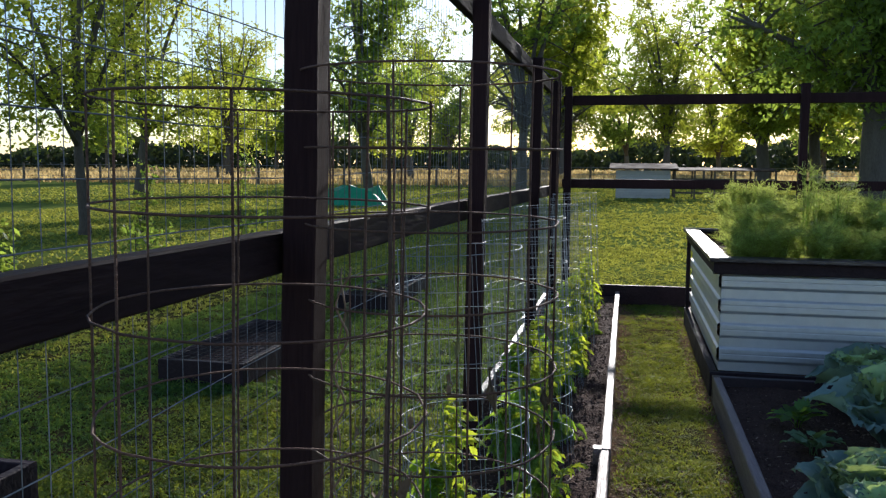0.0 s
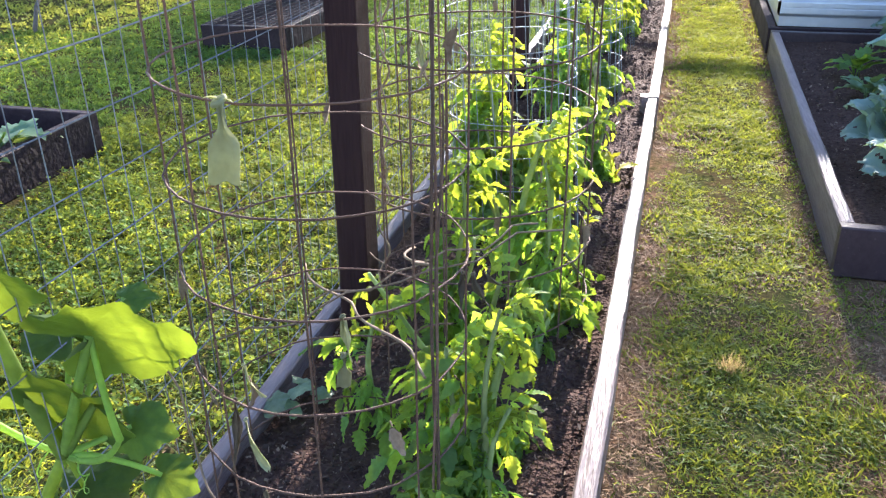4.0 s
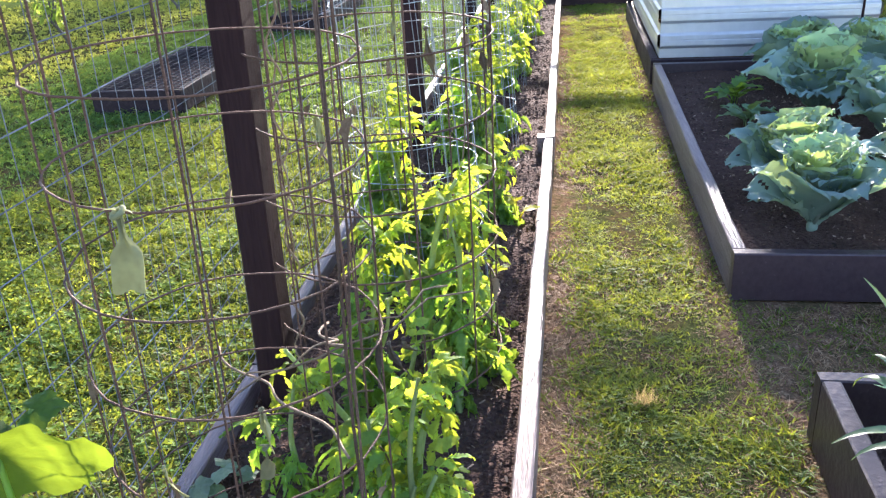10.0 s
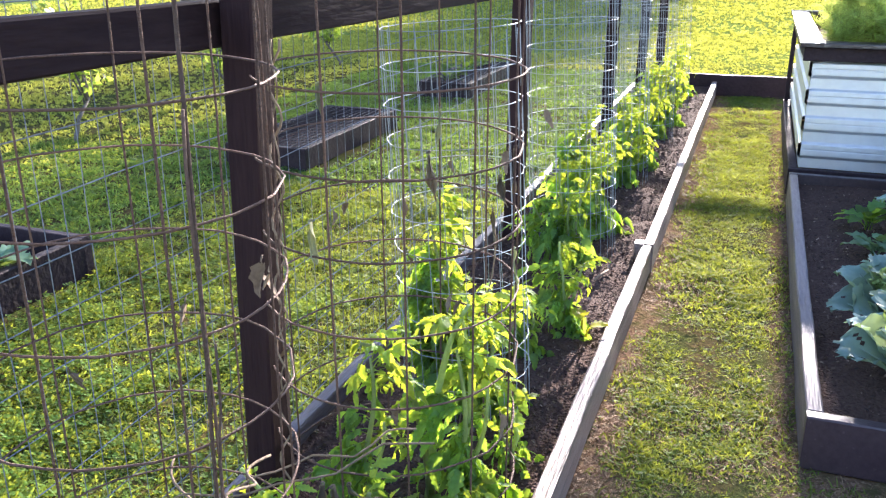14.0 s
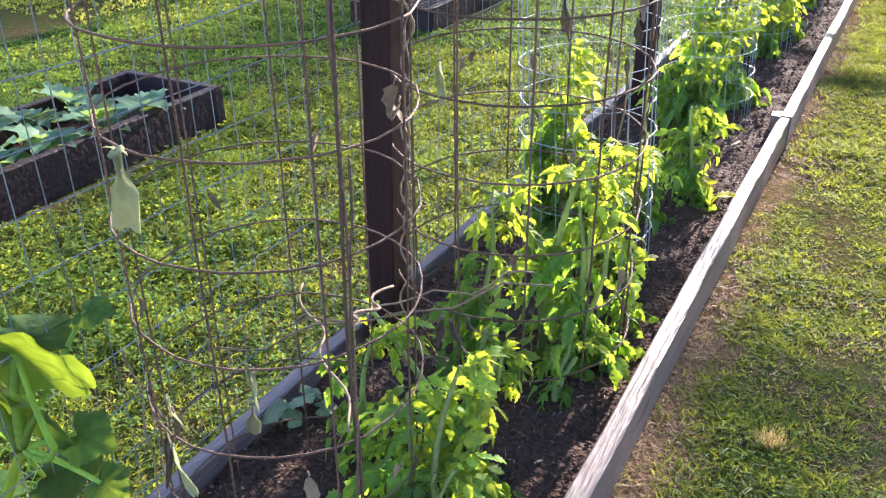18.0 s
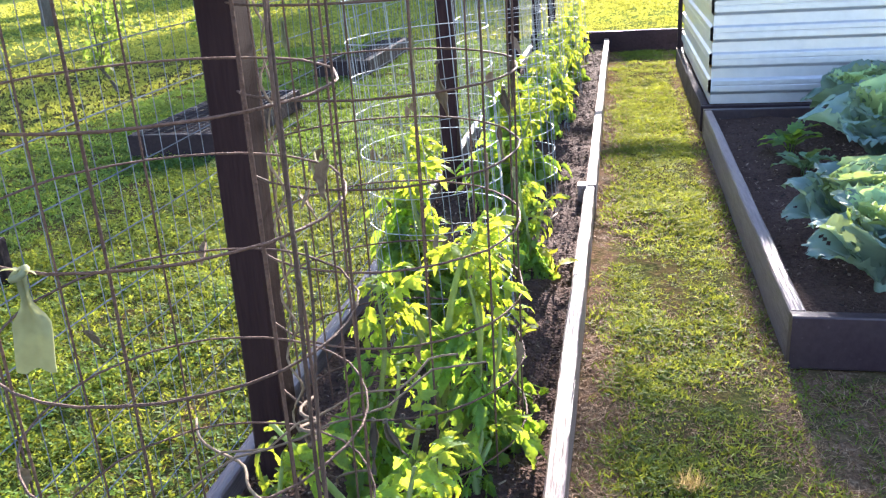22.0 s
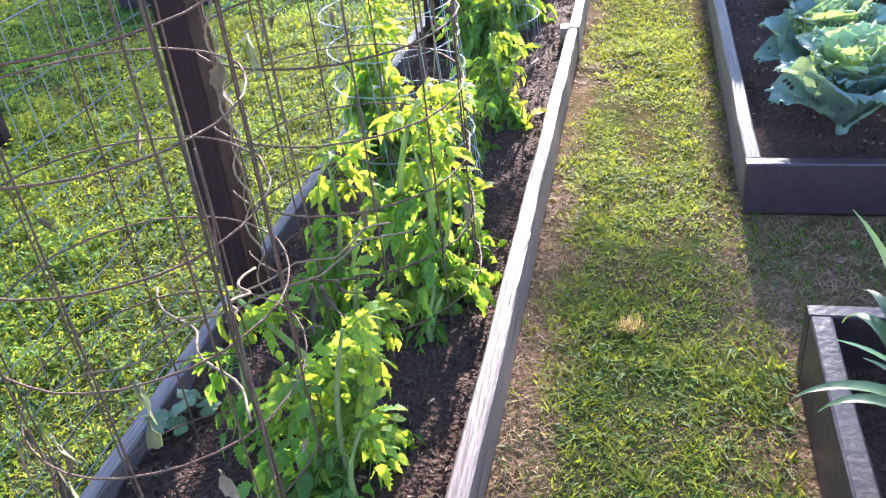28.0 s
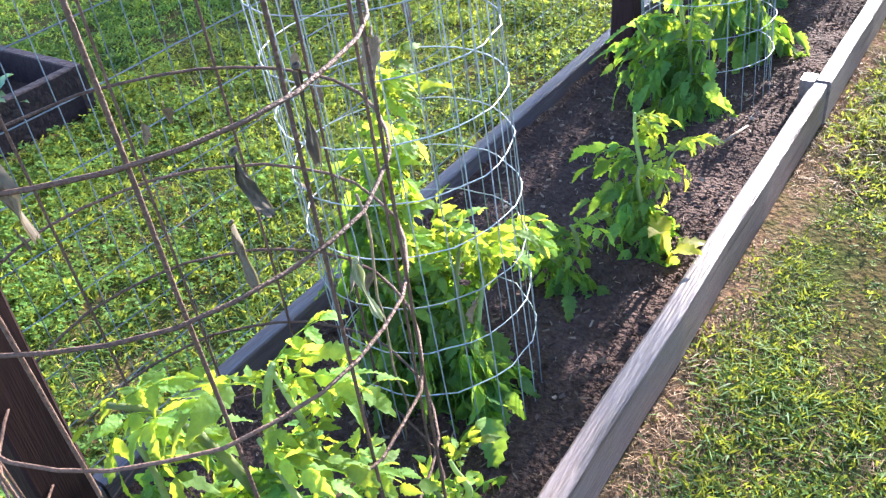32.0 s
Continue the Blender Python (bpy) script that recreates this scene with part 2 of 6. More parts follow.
M_FARGRASS = leafy("far_grass_blade", (0.16, 0.20, 0.06), (0.12, 0.17, 0.05), (0.60, 0.60, 0.08), 0.48, 0.6, 2, island=True, bump=0, spec=0.12)
M_TREELEAF = leafy("tree_leaf", (0.11, 0.16, 0.03), (0.07, 0.11, 0.025), (0.64, 0.70, 0.06), 0.62, 0.5, 1, island=True, bump=0)
M_TREELEAF2 = leafy("cool_tree_leaf", (0.08, 0.14, 0.04), (0.05, 0.10, 0.03), (0.46, 0.60, 0.07), 0.58, 0.5, 1, island=True, bump=0)
M_WOODS = leafy("far_wood_leaf", (0.03, 0.045, 0.02), (0.02, 0.03, 0.016), (0.06, 0.085, 0.02), 0.3, 0.7, 0.3, island=True, bump=0)
M_BARK = surface("grey_bark", (0.10, 0.085, 0.07), (0.05, 0.042, 0.036), (0.17, 0.15, 0.125), 0.9, 3, 20, 0.8, (3, 3, 0.6))
M_SHED = surface("pale_shed_sheet", (0.50, 0.50, 0.50), (0.40, 0.40, 0.41), (0.58, 0.58, 0.58), 0.6, 2, 12, 0.05)
M_ROOF = surface("rusty_roof_sheet", (0.055, 0.036, 0.028), (0.03, 0.02, 0.016), (0.10, 0.065, 0.05), 0.9, 2, 12, 0.1, spec=0.2)
M_TARP = surface("green_tarp", (0.02, 0.34, 0.16), (0.015, 0.25, 0.11), (0.03, 0.42, 0.22), 0.45, 2, 12, 0.2)

# ---- helpers for shapes ----
class Geo:
    """Vertices and faces of one mesh."""
    def __init__(self):
        self.v, self.f = [], []

    def add(self, verts, faces):
        n = len(self.v)
        self.v.extend(verts)
        self.f.extend([tuple(i + n for i in f) for f in faces])

    def box(self, x0, y0, z0, x1, y1, z1, c=0.004):
        """A box with chamfered edges."""
        vs, idx = [], {}
        for sx in (0, 1):
            for sy in (0, 1):
                for sz in (0, 1):
                    p = [(x0, x1)[sx], (y0, y1)[sy], (z0, z1)[sz]]
                    s = [(1, -1)[sx], (1, -1)[sy], (1, -1)[sz]]
                    for a in range(3):
                        q = [p[k] + (s[k] * c if k != a else 0) for k in range(3)]
                        idx[sx, sy, sz, a] = len(vs)
                        vs.append(q)
        fs = []
        for a in range(3):
            b, d = (a + 1) % 3, (a + 2) % 3
            for s in (0, 1):
                key = []
                for u, w in ((0, 0), (1, 0), (1, 1), (0, 1)):
                    k = [0, 0, 0]
                    k[a], k[b], k[d] = s, u, w
                    key.append(idx[(*k, a)])
                fs.append(key if s else key[::-1])
        for a in range(3):
            b, d = (a + 1) % 3, (a + 2) % 3
            for u in (0, 1):
                for w in (0, 1):
                    k0, k1 = [0, 0, 0], [0, 0, 0]
                    k0[b] = k1[b] = u
                    k0[d] = k1[d] = w
                    k0[a], k1[a] = 0, 1
                    fs.append([idx[(*k0, b)], idx[(*k1, b)], idx[(*k1, d)], idx[(*k0, d)]])
        for k in [(i, j, l) for i in (0, 1) for j in (0, 1) for l in (0, 1)]:
            fs.append([idx[(*k, 0)], idx[(*k, 1)], idx[(*k, 2)]])
        self.add(vs, fs)

    def tube(self, pts, rad, n=6, caps=True):
        """A tapered tube through points; rad is one radius or one for each point."""
        pts = [Vector(p) for p in pts]
        rad = rad if isinstance(rad, (list, tuple)) else [rad] * len(pts)
        vs, fs = [], []
        ref = Vector((0.13, 0.31, 0.94)).normalized()
        for i, p in enumerate(pts):
            d = (pts[min(i + 1, len(pts) - 1)] - pts[max(i - 1, 0)])
            d = d.normalized() if d.length > 1e-9 else Vector((0, 0, 1))
            a = d.cross(ref)
            if a.length < 0.2:
                a = d.cross(Vector((1, 0, 0)))
            a.normalize()
            b = d.cross(a)
            for k in range(n):
                t = 2 * math.pi * k / n
                vs.append(p + (a * math.cos(t) + b * math.sin(t)) * rad[i])
        for i in range(len(pts) - 1):
            for k in range(n):
                fs.append((i * n + k, i * n + (k + 1) % n, (i + 1) * n + (k + 1) % n, (i + 1) * n + k))
        if caps:
            fs.append(tuple(range(n - 1, -1, -1)))
            fs.append(tuple(range((len(pts) - 1) * n, len(pts) * n)))
        self.add(vs, fs)

    def ring(self, c, r, wire, n=28, m=5, wob=0.0, rng=None, tilt=(0, 0)):
        pts = []
        for i in range(n):
            t = 2 * math.pi * i / n
            rr = r * (1 + (rng.uniform(-wob, wob) if rng else 0))
            x, y = rr * math.cos(t), rr * math.sin(t)
            pts.append(Vector((c[0] + x, c[1] + y, c[2] + tilt[0] * x + tilt[1] * y)))
        vs, fs = [], []
        for i, p in enumerate(pts):
            d = (p - Vector(c)); d.z = 0; d.normalize()
            for k in range(m):
                t = 2 * math.pi * k / m
                vs.append(p + d * (wire * math.cos(t)) + Vector((0, 0, wire * math.sin(t))))
        for i in range(n):
            j = (i + 1) % n
            for k in range(m):
                l = (k + 1) % m
                fs.append((i * m + k, j * m + k, j * m + l, i * m + l))
        self.add(vs, fs)

    def moved(self, m):
        g = Geo()
        g.v = [m @ Vector(p) for p in self.v]
        g.f = self.f
        return g

    def mesh(self, name, material, smooth=False):
        me = bpy.data.meshes.new(name)
        me.from_pydata([tuple(p) for p in self.v], [], self.f)
        me.materials.append(material)
        if smooth:
            me.polygons.foreach_set("use_smooth", [True] * len(me.polygons))
        me.update()
        return me


def as_mesh(g, name, material, smooth):
    return g if isinstance(g, bpy.types.Mesh) else g.mesh(name, material, smooth)


def part(name, g, material, parent, label="", m=None, smooth=False):
    """One mesh object under a thing or a part."""
    ob = new(name, as_mesh(g, name, material, smooth))
    ob.parent = parent
    if m is not None:
        ob.matrix_basis = m
    if label:
        ob["label"] = label
    return ob


def thing(name, label, category, m=None, g=None, material=None, group="", kind="", smooth=False):
    """A top-level thing: a mesh, or an Empty that carries its parts."""
    ob = new(name, as_mesh(g, name, material, smooth) if g is not None else None)
    if g is None:
        ob.empty_display_size = 0.1
    if m is not None:
        ob.matrix_basis = m
    return tagged(ob, label, category, group, kind)


def plank(lx, ly, lz, along, seed=0, wear=0.002, c=0.004, seg=0.25):
    """A board from the origin corner, cut along its length so that its edges run a little unevenly."""
    rng = random.Random(seed)
    L = (lx, ly, lz)[along]
    n = max(1, int(L / seg))
    a, b = [(1, 2), (0, 2), (0, 1)][along]
    W, H = (lx, ly, lz)[a], (lx, ly, lz)[b]
    prof = [(c, 0), (W - c, 0), (W, c), (W, H - c), (W - c, H), (c, H), (0, H - c), (0, c)]
    g = Geo()
    vs, fs = [], []
    for i in range(n + 1):
        du, dv = rng.uniform(-wear, wear), rng.uniform(-wear, wear)
        for u, w in prof:
            p = [0, 0, 0]
            p[along] = L * i / n
            p[a] = u + du + rng.uniform(-wear, wear) * 0.4
            p[b] = w + (dv if w > H / 2 else 0) + rng.uniform(-wear, wear) * 0.4
            vs.append(p)
    k = len(prof)
    for i in range(n):
        for j in range(k):
            q = (i * k + j, i * k + (j + 1) % k, (i + 1) * k + (j + 1) % k, (i + 1) * k + j)
            fs.append(q if along != 1 else q[::-1])
    fs.append(tuple(range(k)) if along == 1 else tuple(range(k - 1, -1, -1)))
    e = tuple(range(n * k, n * k + k))
    fs.append(e[::-1] if along == 1 else e)
    g.add(vs, fs)
    return g

# ---- ground ----
def ground_material():
    m = bpy.data.materials.new("lawn_ground")
    m.use_nodes = True
    nt = m.node_tree
    b = nt.nodes["Principled BSDF"]
    co = nt.nodes.new("ShaderNodeTexCoord").outputs["Object"]
    sep = nt.nodes.new("ShaderNodeSeparateXYZ")
    nt.links.new(co, sep.inputs[0])

    def span(sock, a, b_, c, d):
        """1 between b_ and c, fading to 0 at a and d."""
        r1, r2 = nt.nodes.new("ShaderNodeMapRange"), nt.nodes.new("ShaderNodeMapRange")
        r1.interpolation_type = r2.interpolation_type = 'SMOOTHSTEP'
        r1.inputs[1].default_value, r1.inputs[2].default_value = a, b_
        r2.inputs[1].default_value, r2.inputs[2].default_value = c, d
        r2.inputs[3].default_value, r2.inputs[4].default_value = 1, 0
        nt.links.new(sock, r1.inputs[0]); nt.links.new(sock, r2.inputs[0])
        x = nt.nodes.new("ShaderNodeMath"); x.operation = 'MULTIPLY'
        nt.links.new(r1.outputs[0], x.inputs[0]); nt.links.new(r2.outputs[0], x.inputs[1])
        return x.outputs[0]

    def times(a, b_):
        x = nt.nodes.new("ShaderNodeMath"); x.operation = 'MULTIPLY'
        nt.links.new(a, x.inputs[0]); nt.links.new(b_, x.inputs[1])
        return x.outputs[0]

    green = mix_rgb(nt, noise_fac(nt, co, 1.3, 0.35, 0.65), (0.15, 0.21, 0.045), (0.12, 0.17, 0.04))
    green = mix_rgb(nt, noise_fac(nt, co, 14, 0.42, 0.72), green, (0.15, 0.16, 0.05))
    near = nt.nodes.new("ShaderNodeMapRange")
    near.inputs[1].default_value, near.inputs[2].default_value = 8.5, 11.0
    nt.links.new(sep.outputs[1], near.inputs[0])
    thatch = mix_rgb(nt, noise_fac(nt, co, 35, 0.35, 0.65), (0.105, 0.075, 0.034), (0.055, 0.050, 0.022))
    thatch = mix_rgb(nt, noise_fac(nt, co, 5, 0.4, 0.6), thatch, (0.06, 0.07, 0.022))
    green = mix_rgb(nt, near.outputs[0], thatch, green)
    dry = mix_rgb(nt, noise_fac(nt, co, 40, 0.35, 0.65), (0.19, 0.115, 0.066), (0.10, 0.060, 0.040))
    dry = mix_rgb(nt, noise_fac(nt, co, 120, 0.5, 0.7), dry, (0.33, 0.22, 0.14))
    edge = noise_fac(nt, co, 11, 0.25, 0.6)
    strip = times(span(sep.outputs[0], 0.0, 0.03, 0.10, 0.20), span(sep.outputs[1], -1.0, -0.5, 8.8, 9.0))
    strip = times(strip, edge)
    col = mix_rgb(nt, strip, green, dry)
    strip2 = times(span(sep.outputs[0], 0.48, 0.56, 2.2, 2.5), span(sep.outputs[1], 0.4, 0.8, 8.0, 8.4))
    col = mix_rgb(nt, times(strip2, edge), col, dry)
    # the mown meadow gives way to a dry hayfield
    fieldn = noise_fac(nt, co, 0.08, 0.2, 0.8)
    sh = nt.nodes.new("ShaderNodeMath"); sh.operation = 'MULTIPLY_ADD'
    sh.inputs[1].default_value, sh.inputs[2].default_value = 9, 0
    nt.links.new(fieldn, sh.inputs[0])
    ad = nt.nodes.new("ShaderNodeMath"); ad.operation = 'ADD'
    nt.links.new(sh.outputs[0], ad.inputs[0]); nt.links.new(sep.outputs[1], ad.inputs[1])
    far = nt.nodes.new("ShaderNodeMapRange")
    far.inputs[1].default_value, far.inputs[2].default_value = 56, 62
    nt.links.new(ad.outputs[0], far.inputs[0])
    hay = mix_rgb(nt, noise_fac(nt, co, 0.6, 0.3, 0.7), (0.55, 0.41, 0.18), (0.42, 0.33, 0.13))
    col = mix_rgb(nt, far.outputs[0], col, hay)
    nt.links.new(col, b.inputs["Base Color"])
    b.inputs["Roughness"].default_value = 0.95
    b.inputs["Specular IOR Level"].default_value = 0.0
    bp = nt.nodes.new("ShaderNodeBump")
    bp.inputs["Strength"].default_value, bp.inputs["Distance"].default_value = 0.35, 0.015
    nt.links.new(noise_fac(nt, co, 70, 0.3, 0.7), bp.inputs["Height"])
    nt.links.new(bp.outputs[0], b.inputs["Normal"])
    return m


def build_ground():
    """One sheet: fine near the beds, coarse to the horizon."""
    def steps(near0, near1, fine, far0, far1):
        out, p, s = [], near0, fine
        while p > far0:
            s *= 1.5; p -= s; out.append(max(p, far0))
        out = out[::-1]
        k = int((near1 - near0) / fine)
        out += [near0 + (near1 - near0) * i / k for i in range(k + 1)]
        p, s = near1, fine
        while p < far1:
            s *= 1.5; p += s; out.append(min(p, far1))
        return out
    xs, ys = steps(-5, 3, 0.12, -1500, 1500), steps(-1, 10, 0.12, -1500, 1500)
    g = Geo()
    for y in ys:
        for x in xs:
            near = -6 < x < 4 and -2 < y < 12
            z = 0.012 * noise.noise(Vector((x * 1.7, y * 1.7, 0))) + 0.006 * noise.noise(Vector((x * 6, y * 6, 3))) if near else 0.0
            g.v.append((x, y, z - 0.004))
    w = len(xs)
    for j in range(len(ys) - 1):
        for i in range(w - 1):
            g.f.append((j * w + i, j * w + i + 1, (j + 1) * w + i + 1, (j + 1) * w + i))
    thing("ground", "sunlit mown lawn giving way to a dry hayfield", "ground", None, g, ground_material(), kind="structure", smooth=True)


build_ground()

# ---- the tomato bed ----
BED_L, BED_R, BED_Y0, BED_Y1 = -0.622, 0.008, -0.9, 8.30
tomato_bed = thing("tomato_bed", "long low garden bed edged with weathered boards", "garden bed")
JOINT = 3.74
part("front_board", plank(0.040, JOINT - BED_Y0, 0.125, 1, 1), M_BOARD, tomato_bed, "", pose(0.008, BED_Y0, 0.0))
part("front_board", plank(0.040, BED_Y1 - JOINT - 0.01, 0.125, 1, 2), M_BOARD, tomato_bed, "", pose(0.012, JOINT + 0.006, 0.0, 0, 0, 0.1))
part("peg", plank(0.036, 0.05, 0.132, 2, 3), M_BOARD, tomato_bed, "weathered wooden peg", pose(-0.020, JOINT - 0.02, 0.0))
for i, (a, b_) in enumerate(((BED_Y0, 1.9), (1.905, 5.2), (5.205, 8.29))):
    part("back_board", plank(0.038, b_ - a, 0.115, 1, 10 + i), M_BACKB, tomato_bed, "", pose(-0.660, a, 0.0))
part("end_board", plank(0.74 + 0.62, 0.04, 0.185, 0, 5), M_DARK, tomato_bed, "", pose(-0.66, 8.305, 0.0))


def soil_sheet(x0, y0, x1, y1, z, amp, step, seed):
    g = Geo()
    nx, ny = int((x1 - x0) / step) + 1, int((y1 - y0) / step) + 1
    for j in range(ny + 1):
        for i in range(nx + 1):
            x, y = x0 + (x1 - x0) * i / nx, y0 + (y1 - y0) * j / ny
            h = amp * noise.noise(Vector((x * 5, y * 5, seed))) + amp * 0.6 * noise.noise(Vector((x * 19, y * 19, seed))) + amp * 0.3 * noise.noise(Vector((x * 55, y * 55, seed)))
            g.v.append((x, y, z + h))
    for j in range(ny):
        for i in range(nx):
            a = j * (nx + 1) + i
            g.f.append((a, a + 1, a + nx + 2, a + nx + 1))
    return g


part("soil", soil_sheet(-0.622, BED_Y0, 0.008, 8.3, 0.068, 0.018, 0.022, 4), M_SOIL, tomato_bed, "dark mulched soil", smooth=True)


# ---- fence: posts, rails and wire ----
LEAN_K = 0.012
LEAN_DEG = math.degrees(math.atan(LEAN_K))
fence = thing("garden_fence", "dark stained timber fence with mid and top rails", "fence")
post_mesh = plank(0.070, 0.078, 2.08, 2, 21, 0.0015).mesh("post", M_POST)
post_mesh.materials.append(M_POSTSIDE)          # the side towards the bed is bare
for f in post_mesh.polygons:
    if f.normal.x > 0.8:
        f.material_index = 1
for y in (-0.12, 1.775, 3.78, 6.08, 7.72):
    part("post", post_mesh, M_POST, fence, "", pose(-0.596, y, -0.02, -2.0, LEAN_DEG, random.uniform(-1, 1)))
def lean_x(x, z):
    return x + LEAN_K * z
for i, (a, b_) in enumerate(((-0.9, 1.84), (1.845, 6.15), (6.155, 8.46))):
    part("mid_rail", plank(0.038, b_ - a, 0.088, 1, 30 + i), M_RAIL, fence, "", pose(lean_x(-0.648, 1.1), a, 1.112 - 0.008 * (a + 0.9), -0.45, LEAN_DEG, 0))
    part("top_rail", plank(0.040, b_ - a, 0.095, 1, 40 + i), M_RAIL, fence, "", pose(lean_x(-0.650, 2.0), a, 1.965, 0, LEAN_DEG, 0))
for x in (-0.51, 1.60, 3.75):
    part("post", post_mesh, M_POST, fence, "", pose(x, 8.36, -0.02))
for i, (a, b_) in enumerate(((-0.53, 1.635), (1.64, 3.80), (3.805, 6.2))):
    part("mid_rail", plank(b_ - a, 0.038, 0.088, 0, 50 + i), M_POST, fence, "", pose(a, 8.442, 1.098))
    part("top_rail", plank(b_ - a, 0.042, 0.092, 0, 60 + i), M_POST, fence, "", pose(a, 8.442, 1.888))


def wire_fence():
    ob = thing("wire_mesh_fence", "galvanised welded wire mesh stapled to the fence posts", "wire fence")
    y0, y1, top = -0.3, 8.3, 1.95
    rng = random.Random(5)
    variants = []
    for k in range(4):
        pts = [(rng.uniform(-0.002, 0.002), rng.uniform(-0.003, 0.003), top * i / 7) for i in range(8)]
        gg = Geo(); gg.tube(pts, 0.0009, 4, False)
        variants.append(gg.mesh("upright_wire", M_FENCE))
    n = int((y1 - y0) / 0.05)
    for i in range(n):
        y = y0 + 0.05 * i
        part("upright_wire", variants[i % 4], M_FENCE, ob, "", pose(-0.666, y, 0.01, 0, LEAN_DEG, 0))
    for j in range(20):
        z = 0.03 + 0.097 * j
        pts = []
        for i in range(47):
            y = y0 + (y1 - y0) * i / 46
            zz = z + 0.006 * math.sin(y * 2.1 + j) + rng.uniform(-0.002, 0.002)
            pts.append((lean_x(-0.6675, zz), y, zz))
        gg = Geo(); gg.tube(pts, 0.0013, 4, False)
        part("strand", gg, M_FENCE, ob)
wire_fence()


# ---- cabbage bed, leek bed, metal bed ----
def frame_bed(name, label, x0, y0, x1, y1, h, t, material, seed, soil_z, side=None):
    ob = thing(name, label, "garden bed")
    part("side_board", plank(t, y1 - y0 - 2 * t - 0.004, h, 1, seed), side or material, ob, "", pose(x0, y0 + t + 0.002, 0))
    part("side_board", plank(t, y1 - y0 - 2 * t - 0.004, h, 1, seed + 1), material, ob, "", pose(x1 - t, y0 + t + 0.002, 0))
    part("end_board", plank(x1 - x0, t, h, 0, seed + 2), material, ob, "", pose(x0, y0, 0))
    part("end_board", plank(x1 - x0, t, h, 0, seed + 3), material, ob, "", pose(x0, y1 - t, 0))
    part("soil", soil_sheet(x0 + t, y0 + t, x1 - t, y1 - t, soil_z, 0.014, 0.03, seed), M_SOIL, ob, "dark bed soil", smooth=True)
    return ob


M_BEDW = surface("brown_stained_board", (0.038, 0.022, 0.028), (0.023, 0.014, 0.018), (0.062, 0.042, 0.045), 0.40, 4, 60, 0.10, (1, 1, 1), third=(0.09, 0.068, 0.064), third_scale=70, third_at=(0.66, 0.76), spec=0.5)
# path-side board paler: weathering and light off the lawn, both in its colour
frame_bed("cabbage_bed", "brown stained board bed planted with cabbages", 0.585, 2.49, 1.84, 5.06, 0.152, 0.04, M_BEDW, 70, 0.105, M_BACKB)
frame_bed("leek_bed", "small deep board bed planted with leeks", 0.640, 0.10, 1.7, 1.84, 0.175, 0.04, M_BEDW, 80, 0.05)


def corrugated(length, height, along_x=True):
    """Sheet with shallow round ribs that run along its length."""
    prof, z = [], 0.0
    pitch = height / 4.0
    for i in range(4):
        b0 = i * pitch
        for u, d in ((0.0, 0.0), (0.36, 0.0), (0.40, 0.003), (0.46, 0.013), (0.50, 0.015), (0.68, 0.015), (0.70, 0.0135), (0.73, 0.0135), (0.75, 0.015), (0.90, 0.015), (0.93, 0.013), (0.98, 0.002)):
            prof.append((d, b0 + u * pitch))
    prof.append((0.0, height))
    g = Geo()
    for d, z in prof:
        for s in (0, length):
            g.v.append((s, -d, z) if along_x else (-d, s, z))
    for i in range(len(prof) - 1):
        q = (2 * i, 2 * i + 1, 2 * i + 3, 2 * i + 2)
        g.f.append(q if along_x else q[::-1])
    n = len(prof)
    k = len(g.v)
    for d, z in prof:                      # the back of the sheet gives it thickness
        for s in (0, length):
            g.v.append((s, -d + 0.0015, z) if along_x else (-d + 0.0015, s, z))
    for i in range(n - 1):
        q = (k + 2 * i, k + 2 * i + 2, k + 2 * i + 3, k + 2 * i + 1)
        g.f.append(q if along_x else q[::-1])
    return g


